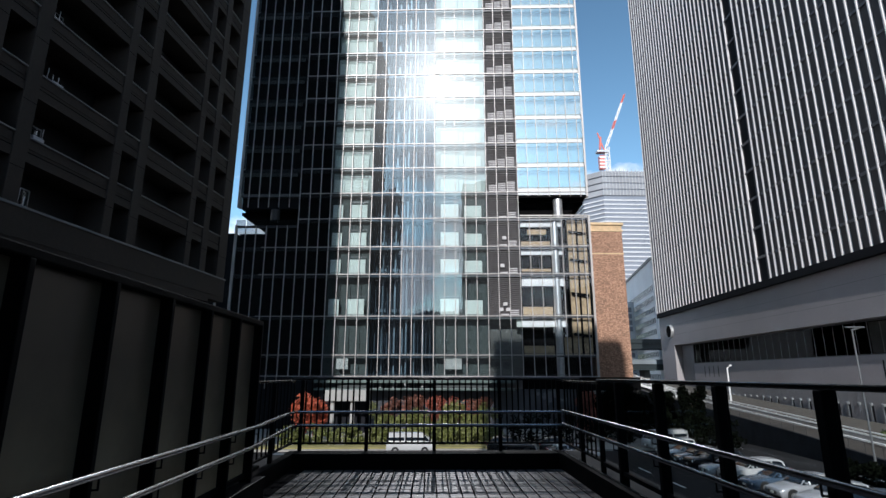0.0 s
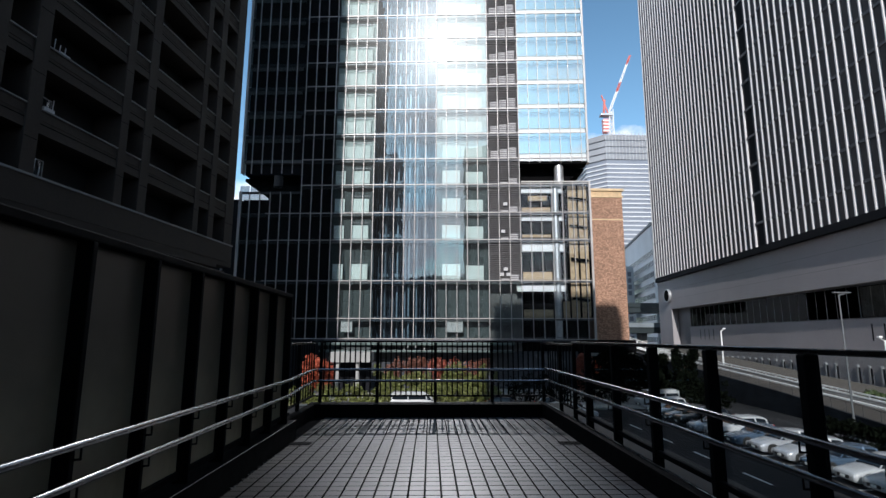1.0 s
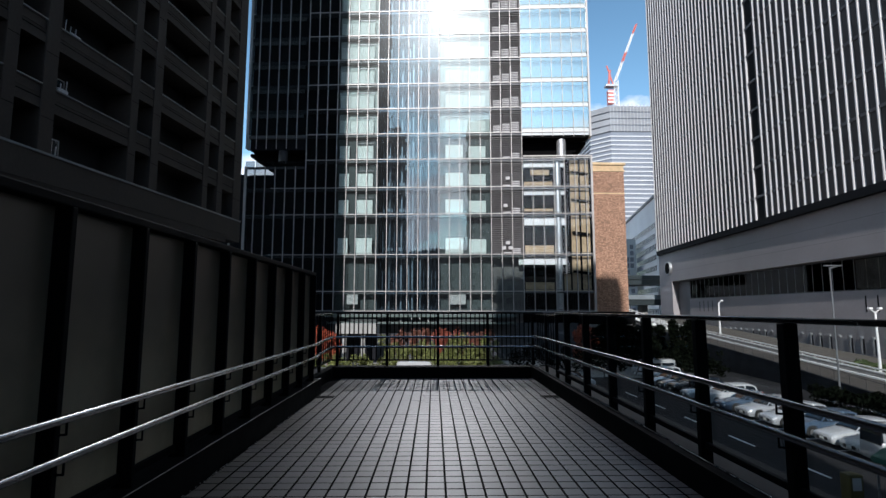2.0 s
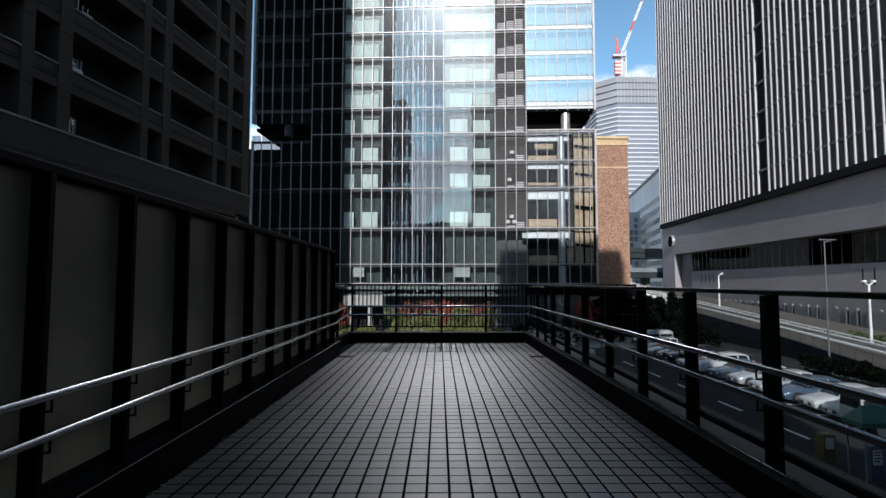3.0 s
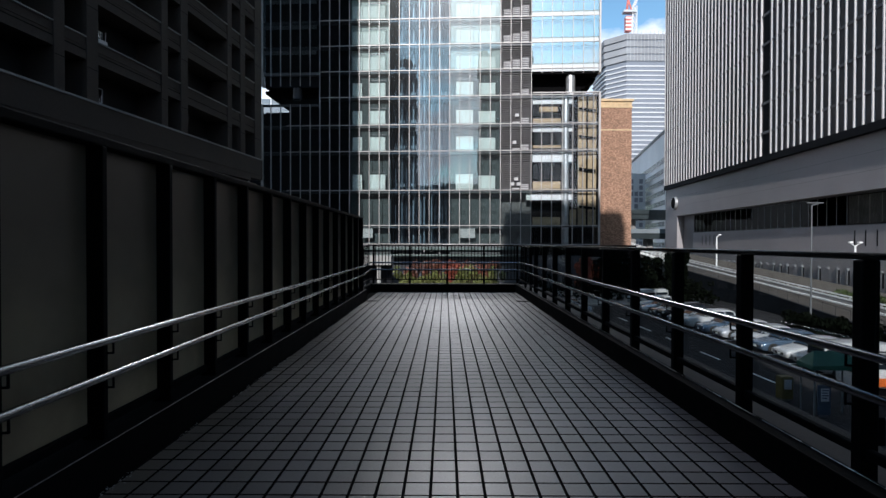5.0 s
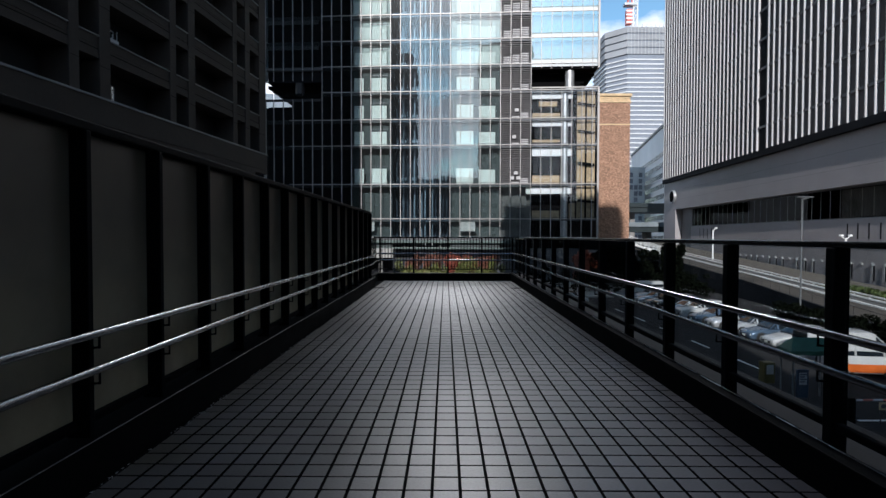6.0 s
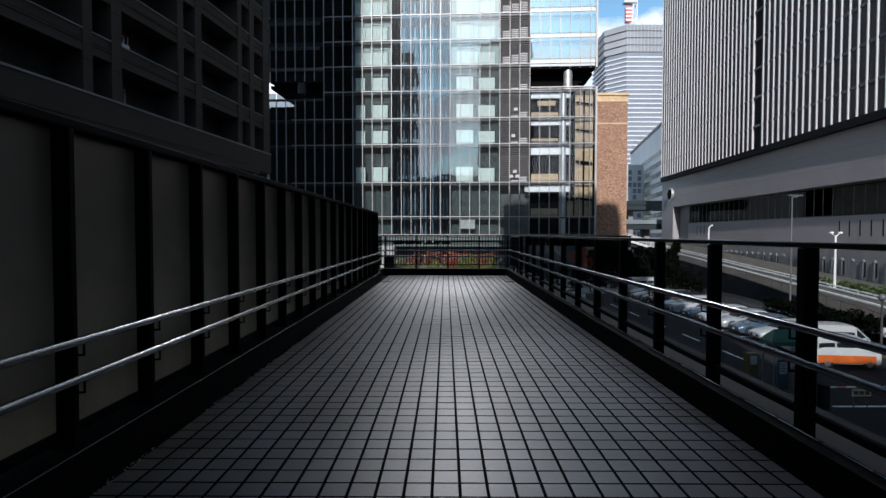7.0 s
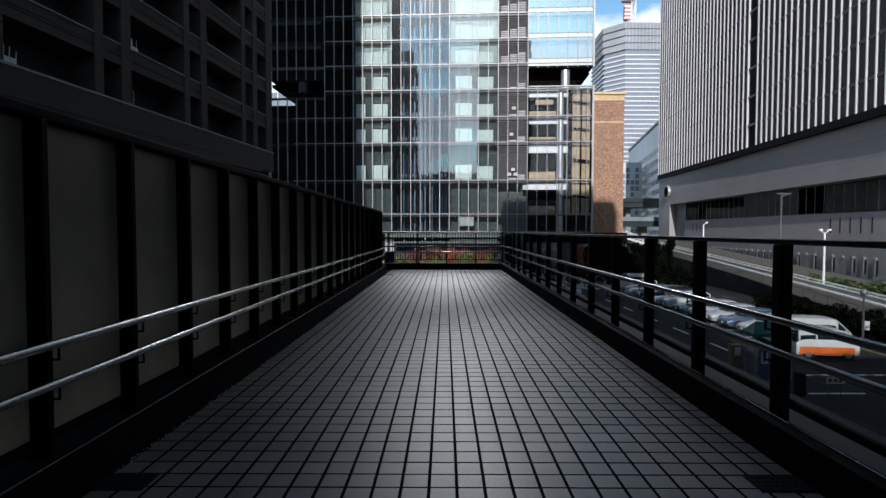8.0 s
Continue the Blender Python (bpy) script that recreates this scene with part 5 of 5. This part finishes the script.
structure("ramp_road", bm, M["roadlit"], "brown-grey asphalt ramp road climbing beside the grey wall", "road")
bm = bmesh.new()
slanted(bm, [(-0.3, 0.22), (-0.01, 0.22), (-0.01, -6), (-0.3, -6)], NEAR)
structure("ramp_kerb", bm, M["retain"], "dark concrete retaining edge of the ramp", "kerb")
bm = bmesh.new()
slanted(bm, [(4.01, 0.50), (4.3, 0.50), (4.3, -6), (4.01, -6)], RAMP)
par = structure("ramp_parapet", bm, M["concrete_dark"], "grey concrete parapet with a white steel rail", "parapet")
bm = bmesh.new()
slanted(bm, [(4.08, 0.92), (4.22, 0.92), (4.22, 0.80), (4.08, 0.80)], RAMP)
part("rail", bm, M["white"], par, "white steel rail")
bm = bmesh.new()
slanted(bm, [(3.99, 0.62), (4.32, 0.62), (4.32, 0.505), (3.99, 0.505)], RAMP)
part("coping", bm, M["white"], par, "white coping")
bm = bmesh.new()
slanted(bm, [(3.72, 0.14), (4.0, 0.14), (4.0, -0.1), (3.72, -0.1)], RAMP)
part("kerb", bm, M["white"], par, "white painted kerb at the foot")
bm = bmesh.new()
soft_box(bm, -0.05, 0.05, -0.05, 0.05, 0.01, 0.19, 0.01)
me = mesh_of(bm, "rail_post", M["white"])
for k in range(50):
    y = 14 + 2 * k
    shared("rail_post", me, par, (ramp_x(y) + 4.14, y, ramp_z(y) + 0.61))
bm = bmesh.new()
slanted(bm, [(4.31, 0.3), (12.0, 0.3), (12.0, -6), (4.31, -6)], RAMP)
structure("planting_bed", bm, M["soil"], "raised bed behind the ramp parapet", "ground")
# chain fence along the near edge of the ramp
fn = thing("mesh_fence", "dark steel fence along the lower edge of the ramp", "fence")
bm = bmesh.new()
slanted(bm, [(-0.17, 1.1), (-0.13, 1.1), (-0.13, 1.06), (-0.17, 1.06)], NEAR)
part("top_rail", bm, M["mullion_dark"], fn)
bm = bmesh.new()
box(bm, -0.015, 0.015, -0.015, 0.015, 0, 0.9)
me = mesh_of(bm, "fence_post", M["mullion_dark"])
for k in range(52):
    (xa, ya, za), (xb, yb, zb) = NEAR[k // 2], NEAR[k // 2 + 1]
    f = 0.5 * (k % 2)
    shared("post", me, fn, (xa + f * (xb - xa) - 0.15, ya + f * (yb - ya), za + f * (zb - za) + 0.19))


# ---- leaves ----
def leaf_cloud(n, centre, size, seed, leaf=0.12, lumps=9, shell=0.55):
    """Small leaf quads in uneven clumps that fill an ellipsoid or a hedge box."""
    rnd = np.random.RandomState(seed)
    c, s = np.array(centre), np.array(size)
    heads = rnd.uniform(-0.72, 0.72, (lumps, 3))
    rad = rnd.uniform(0.28, 0.5, lumps)
    pick = rnd.randint(0, lumps, n)
    d = rnd.normal(size=(n, 3))
    d /= np.linalg.norm(d, axis=1)[:, None]
    r = rad[pick] * (shell + (1 - shell) * rnd.rand(n))
    p = c + (heads[pick] + d * r[:, None]) * s
    a = rnd.normal(size=(n, 3))
    a /= np.linalg.norm(a, axis=1)[:, None]
    bb = np.cross(a, rnd.normal(size=(n, 3)))
    bb /= np.linalg.norm(bb, axis=1)[:, None]
    ln = leaf * rnd.uniform(0.6, 1.4, n)[:, None]
    v = np.stack([p - a * ln, p + bb * ln * 0.55, p + a * ln, p - bb * ln * 0.55], 1).reshape(-1, 3)
    return v, np.arange(4 * n).reshape(-1, 4)


def leaf_mesh(name, clouds, mat):
    vs, fs, k = [], [], 0
    for v, f in clouds:
        vs.append(v)
        fs.append(f + k)
        k += len(v)
    v, f = np.concatenate(vs), np.concatenate(fs)
    me = bpy.data.meshes.new(name)
    me.from_pydata(v.tolist(), [], f.tolist())
    me.materials.append(mat)
    return me


def tree(x, y, h, crown, mat, label, seed, n=2600, z=GROUND):
    th = thing("tree", label, "tree", (x, y, z))
    rnd = random.Random(seed)
    b = bmesh.new()
    tube(b, (0, 0, 0), (rnd.uniform(-.1, .1), 0, h * 0.55), 0.14, 9, 0.08)
    for k in range(7):
        a = rnd.uniform(0, 6.28)
        z0 = h * rnd.uniform(0.3, 0.55)
        tube(b, (0, 0, z0), (math.cos(a) * crown * 0.6, math.sin(a) * crown * 0.6, z0 + h * rnd.uniform(0.15, 0.35)), 0.05, 6, 0.02)
    part("trunk", b, M["bark"], th)
    ob = new("crown", leaf_mesh("crown", [leaf_cloud(n, (0, 0, h * 0.64), (crown, crown, h * 0.42), seed, 0.15, 16, 0.3)], mat))
    ob.parent = th
    return th


def hedge(name, x0, x1, y0, y1, z0, z1, mat, label, seed, n, leaf=0.13):
    clouds = []
    m = max(1, int((x1 - x0) / 1.8))
    m2 = max(1, int((y1 - y0) / 1.8))
    rnd = random.Random(seed)
    for i in range(m):
        for j in range(m2):
            cx, cy = x0 + (i + 0.5) * (x1 - x0) / m, y0 + (j + 0.5) * (y1 - y0) / m2
            hh = (z1 - z0) * rnd.uniform(0.82, 1.1)
            clouds.append(leaf_cloud(max(60, n // (m * m2)), (cx, cy, z0 + hh / 2), ((x1 - x0) / m * 0.75, (y1 - y0) / m2 * 0.75, hh * 0.62), seed + 31 * i + 7 * j, leaf, 14, 0.4))
    ob = new(name, leaf_mesh(name, clouds, mat))
    return tagged(ob, label, "hedge", kind="stuff")


hedge("hedge", -15, 8.6, 60.5, 62.5, GROUND, -4.0, M["leaf_green"], "dense olive green clipped hedge along the street", 5, 15000)
hedge("shrubs", -5.5, 8.6, 63.5, 65.5, GROUND, -2.5, M["leaf_green"], "tall green shrubs in front of the tower", 15, 22000)
hedge("shrubs", 9.5, 24, 62, 64, GROUND, -3.0, M["leaf_shade"], "shrubs in front of the tower, shade painted into the leaf colour", 25, 6000)
for i, (x, y, h, c, mt, wd) in enumerate([(-13.2, 63.8, 5.4, 1.9, "leaf_red", "bright red"), (-11.6, 65.0, 4.6, 1.4, "leaf_red", "bright red"), (-3.6, 66.5, 4.7, 1.3, "leaf_rust", "rust brown"), (-1.0, 66.9, 4.9, 1.4, "leaf_rust", "rust brown"),
                                          (1.6, 66.6, 4.8, 1.4, "leaf_dull", "dull red"), (4.2, 66.4, 5.0, 1.5, "leaf_dull", "dull red"), (6.8, 67.0, 4.7, 1.4, "leaf_rust", "rust brown"),
                                          (19.6, 66.0, 5.4, 1.3, "leaf_dull", "dull red")]):
    tree(x, y, h, c, M[mt], f"small maple with {wd} autumn leaves", 40 + i)
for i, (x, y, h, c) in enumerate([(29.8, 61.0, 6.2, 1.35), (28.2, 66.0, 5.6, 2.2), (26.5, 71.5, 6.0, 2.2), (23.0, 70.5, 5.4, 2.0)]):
    tree(x, y, h, c, M["leaf_shade"], "dense dark evergreen tree beside the ramp, shade in its leaf colour", 60 + i, 9500)
hedge("bushes", 42.0, 44.0, 37, 52, -5.0, -3.7, M["leaf_bush"], "sunlit green bushes behind the ramp parapet", 75, 9000, 0.16)
hedge("shrubs", 25.5, 33.5, 58, 76, GROUND, -3.2, M["leaf_shade"], "shrubs under the evergreen trees, shade painted into the leaf colour", 95, 12000, 0.2)
hedge("ramp_hedge", 29.6, 31.6, 22, 40, GROUND, -4.4, M["leaf_shade"], "dark low hedge under the ramp, shade in its leaf colour", 85, 15000, 0.14)

# lawn edge and pavement in front of the tower
bm = bmesh.new()
soft_box(bm, -40, 26, 57.5, 79, GROUND - 0.1, GROUND + 0.15, 0.03)
structure("pavement", bm, M["pave"], "sunlit stone pavement in front of the tower", "pavement")
bm = bmesh.new()
soft_box(bm, -24, 8.8, 58.3, 60.3, GROUND + 0.05, GROUND + 0.3, 0.03)
structure("lawn_strip", bm, M["lawn"], "strip of dry yellow lawn before the hedge", "lawn")

# entrance porch
pr = thing("entrance_porch", "pale box porch on columns before the tower", "porch", (-9.6, 71.5, 0))
bm = bmesh.new()
soft_box(bm, -2.7, 2.7, -1.5, 3.0, -1.75, -0.45, 0.05)
part("fascia", bm, M["concrete"], pr, "pale grey porch fascia")
for x in (-1.6, 0.9):
    bm = bmesh.new()
    tube(bm, (x, -0.8, GROUND + 0.15), (x, -0.8, -1.75), 0.28, 18)
    part("column", bm, M["concrete"], pr, "round pale column", True)
bm = bmesh.new()
box(bm, -2.4, 2.4, 2.0, 2.9, GROUND + 0.15, -1.76)
part("dark_doorway", bm, M["darkin"], pr)

# outside stair rail at the foot of the brick building
sr = thing("stair_rail", "white steel stair with railings beside the brick building", "stairs", (0, 0, 0))
bm = bmesh.new()
slanted(bm, [(-1.2, 0), (1.2, 0), (1.2, -0.4), (-1.2, -0.4)], [(30.5, 86, 1.2), (36, 87, -0.4), (41, 88, -1.9)])
part("flight", bm, M["white"], sr)
for off in (-1.1, 1.1):
    bm = bmesh.new()
    for k in range(14):
        f = k / 13
        x, y, z = 30.5 + 10.5 * f, 86 + 2 * f, 1.2 - 3.1 * f
        tube(bm, (x, y + off, z), (x, y + off, z + 1.1), 0.04, 6)
    tube(bm, (30.5, 86 + off, 2.3), (41, 88 + off, -0.8), 0.05, 6)
    tube(bm, (30.5, 86 + off, 1.8), (41, 88 + off, -1.3), 0.04, 6)
    part("railing", bm, M["white"], sr)


# ---- lamps and poles ----
def flood_pole(x, y, z0, z1, label, twin):
    th = thing("street_lamp", label, "street lamp", (x, y, z0))
    h = z1 - z0
    b = bmesh.new()
    tube(b, (0, 0, 0), (0, 0, h - 0.2), 0.13, 12, 0.09)
    part("pole", b, M["white"], th, smooth=True)
    for sg in ((-1, 1) if twin else (1,)):
        b = bmesh.new()
        tube(b, (0, 0, h - 0.3), (sg * 0.45, 0, h), 0.05, 8)
        part("arm", b, M["white"], th)
        b = bmesh.new()
        soft_box(b, sg * 0.45 - 0.17, sg * 0.45 + 0.17, -0.16, 0.16, h - 0.02, h + 0.18, 0.05)
        part("lamp_head", b, M["white"], th, "white floodlight head")


flood_pole(40.4, 45.8, ramp_z(45.8) + 0.6, 1.5, "white pole with two floodlights on the ramp parapet", True)
flood_pole(42.2, 74.7, ramp_z(74.7) + 0.6, 2.7, "white pole with a floodlight on the ramp parapet", False)
tl = thing("street_lamp", "tall slim grey street lamp beside the ramp", "street lamp", (31.7, 39.6, GROUND))
bm = bmesh.new()
tube(bm, (0, 0, 0), (0, 0, 10.75), 0.08, 14, 0.05)
part("pole", bm, M["pole"], tl, smooth=True)
bm = bmesh.new()
tube(bm, (-0.05, 0, 10.7), (0.7, 0.1, 10.9), 0.06, 8)
part("arm", bm, M["pole"], tl)
bm = bmesh.new()
soft_box(bm, -0.35, 1.0, -0.05, 0.25, 10.88, 10.98, 0.04)
part("lamp_head", bm, M["pole"], tl)
gl = thing("garden_lamp", "short dark post lamp with a globe on the verge", "lamp", (28.9, 26.4, GROUND + 0.1))
bm = bmesh.new()
tube(bm, (0, 0, 0), (0, 0, 3.0), 0.08, 12, 0.06)
part("post", bm, M["mullion_dark"], gl, smooth=True)
bm = bmesh.new()
bmesh.ops.create_uvsphere(bm, u_segments=16, v_segments=10, radius=0.24, matrix=Matrix.Translation((0, 0, 3.2)))
part("globe", bm, M["pole"], gl, "grey globe", True)
bm = bmesh.new()
soft_box(bm, 0.05, 0.4, -0.12, 0.12, 0.6, 1.2, 0.03)
part("switch_box", bm, M["acunit"], gl, "pale switch box")

# ---- things at the lot entrance ----
cn = thing("canopy", "green tarpaulin canopy on thin posts over the ticket machines", "canopy", (17.1, 17.55, GROUND))
for x in (-1.2, 0.62):
    for y in (-0.42, 0.42):
        bm = bmesh.new()
        tube(bm, (x, y, 0), (x, y, 2.2), 0.035, 8)
        part("post", bm, M["pole"], cn)
bm = bmesh.new()
lo = [bm.verts.new(c) for c in ((-1.35, -0.5, 2.12), (0.75, -0.5, 2.12), (0.75, 0.5, 2.12), (-1.35, 0.5, 2.12))]
mid = [bm.verts.new(c) for c in ((-1.35, -0.5, 2.32), (0.75, -0.5, 2.32), (0.75, 0.5, 2.32), (-1.35, 0.5, 2.32))]
hi = [bm.verts.new(c) for c in ((-0.95, 0, 2.85), (0.4, 0, 2.82))]
for i in range(4):
    bm.faces.new((lo[i], lo[(i + 1) % 4], mid[(i + 1) % 4], mid[i]))
bm.faces.new((mid[0], mid[1], hi[1], hi[0]))
bm.faces.new((mid[2], mid[3], hi[0], hi[1]))
bm.faces.new((mid[1], mid[2], hi[1]))
bm.faces.new((mid[3], mid[0], hi[0]))
bm.faces.new(lo[::-1])
bmesh.ops.subdivide_edges(bm, edges=bm.edges[:], cuts=3, use_grid_fill=True)
rnd = random.Random(8)
for v in bm.verts:
    v.co.z += rnd.uniform(-0.03, 0.01)
part("roof_sheet", bm, M["tarp"], cn, "green tarpaulin")
for nm, x, y, w, d, h, m, lab, cat in (("ticket_machine", 16.45, 19.9, 0.55, 0.5, 1.15, "yellow", "yellow parking ticket machine at the lot entrance", "machine"),
                                       ("notice_board", 16.5, 17.4, 0.55, 0.12, 1.4, "blueboard", "blue and white parking notice board", "sign")):
    th = thing(nm, lab, cat, (x, y, GROUND))
    bm = bmesh.new()
    soft_box(bm, -w / 2, w / 2, -d / 2, d / 2, 0.1, h, 0.04)
    part("cabinet", bm, M[m], th)
    bm = bmesh.new()
    soft_box(bm, -w / 2 + 0.1, w / 2 - 0.1, -d / 2 - 0.02, -d / 2, h * 0.5, h * 0.9, 0.008)
    part("panel", bm, M["acunit"], th, "pale printed panel")
    bm = bmesh.new()
    box(bm, -w / 2 + 0.05, w / 2 - 0.05, -d / 2 + 0.02, d / 2 - 0.02, 0.0, 0.1)
    part("plinth", bm, M["mullion_dark"], th)
    if nm == "notice_board":
        for k in range(4):
            bm = bmesh.new()
            box(bm, -0.14, 0.14 - 0.06 * (k % 2), -d / 2 - 0.026, -d / 2 - 0.021, h * 0.82 - 0.11 * k, h * 0.86 - 0.11 * k)
            part("text_bar", bm, M["blueboard"], th)
br = thing("barrier", "red and white striped barrier bar at the lot entrance", "barrier", (16.4, 14.4, GROUND))
bm = bmesh.new()
soft_box(bm, -0.25, 0.05, -0.2, 0.2, 0, 1.05, 0.03)
part("post", bm, M["black"], br, "black barrier housing")
for k in range(12):
    bm = bmesh.new()
    box(bm, 0.05 + 0.4 * k, 0.45 + 0.4 * k, -0.03, 0.03, 0.90, 0.96)
    part("bar_section", bm, M["red"] if k % 2 else M["white"], br)

sg = thing("ground_sign", "small tan notice plate on short posts by the barrier", "sign", (17.8, 14.25, GROUND))
bm = bmesh.new()
soft_box(bm, -0.40, 0.40, -0.02, 0.02, 0.58, 0.88, 0.008)
part("plate", bm, M["cornice"], sg)
for k in range(3):
    bm = bmesh.new()
    box(bm, -0.33 + 0.24 * k, -0.15 + 0.24 * k, -0.026, -0.0205, 0.65, 0.81)
    part("text_bar", bm, M["mullion_dark"], sg)
for x in (-0.3, 0.3):
    bm = bmesh.new()
    tube(bm, (x, 0.045, 0), (x, 0.045, 0.8), 0.025, 8)
    part("post", bm, M["mullion_dark"], sg)

# leaf litter and grit along the foot of the kerb
rnd = random.Random(21)
bm = bmesh.new()
for k in range(700):
    y = rnd.uniform(-7.5, 7.5)
    x, r = X0 + 0.012 + abs(rnd.gauss(0, 0.02)), rnd.uniform(0.0015, 0.0045)
    if math.sin(y * 2.1) + math.sin(y * 5.3) < -0.3:
        continue
    tube(bm, (x, y, 0.0), (x + rnd.uniform(-.01, .01), y + rnd.uniform(-.02, .02), r), r, 5, r * 0.5)
grit = on_deck(part("grit", bm, M["concrete"]))
tagged(grit, "pale grit and dry leaf bits along the kerb foot", "grit", "", "stuff")

# ---- floor tiles ----
def tile_mesh():
    b = bmesh.new()
    h, hy = 0.0738, 0.0764
    v0 = [b.verts.new((sx * (h - 0.0014), sy * (hy - 0.0006), 0.0)) for sx, sy in ((-1, -1), (1, -1), (1, 1), (-1, 1))]
    v1 = [b.verts.new((sx * (h - 0.0043), sy * (hy - 0.003), 0.012)) for sx, sy in ((-1, -1), (1, -1), (1, 1), (-1, 1))]
    b.faces.new(v1)
    for i in range(4):
        b.faces.new((v0[i], v0[(i + 1) % 4], v1[(i + 1) % 4], v1[i])).material_index = 1
    me = mesh_of(b, "tile", M["tile"])
    me.materials.append(M["grout"])   # grout stands up the tile's sides
    return me


def tiles():
    me = tile_mesh()
    P, PY = 0.158, 0.1618
    rnd = random.Random(11)
    verts, faces = [], []
    h = 0.0738
    nx0, nx1 = math.ceil((X0 - 0.11 + 0.02) / P), math.floor((X1 - 0.11 - 0.02) / P)
    ny0, ny1 = math.ceil((Y0 + 0.02) / PY), math.floor((Y1 - 0.01) / PY)
    n = 0
    for j in range(ny0, ny1):
        y = (j + 0.5) * PY
        for i in range(nx0 - 1, nx1 + 1):
            x = 0.11 + (i + 0.5) * P
            z = -0.0118 + rnd.uniform(-0.0006, 0.0006)
            if -6.3 < y < -4.3 and n < 300 and nx0 <= i < nx1:
                shared("tile", me, deck, (x, y, z))
                n += 1
                continue
            k = len(verts)
            if x + 0.05 < X0 or x - 0.05 > X1:
                continue
            # tiles next to the kerbs are cut to fit
            t = rnd.uniform(-0.0006, 0.0006)
            for q, zz in ((h, z), (h - 0.003, z + 0.012)):
                u, w = q - 0.0013, q + 0.0026
                a, b = max(x - u, X0 - 0.003), min(x + u, X1 + 0.003)
                verts.extend([(a, y - w, zz), (b, y - w, zz + t), (b, y + w, zz + t), (a, y + w, zz)])
            faces.extend([(k + 4, k + 5, k + 6, k + 7)] + [(k + a, k + (a + 1) % 4, k + 4 + (a + 1) % 4, k + 4 + a) for a in range(4)])
    m2 = bpy.data.meshes.new("tile_field")
    m2.from_pydata(verts, [], faces)
    m2.materials.append(M["tile"])
    m2.materials.append(M["grout"])
    for k, face in enumerate(m2.polygons):
        face.material_index = 1 if k % 5 else 0
    ob = new("tile_field", m2)
    ob.parent = deck
    tagged(ob, "grey square floor tiles with dark joints", kind="stuff")


tiles()
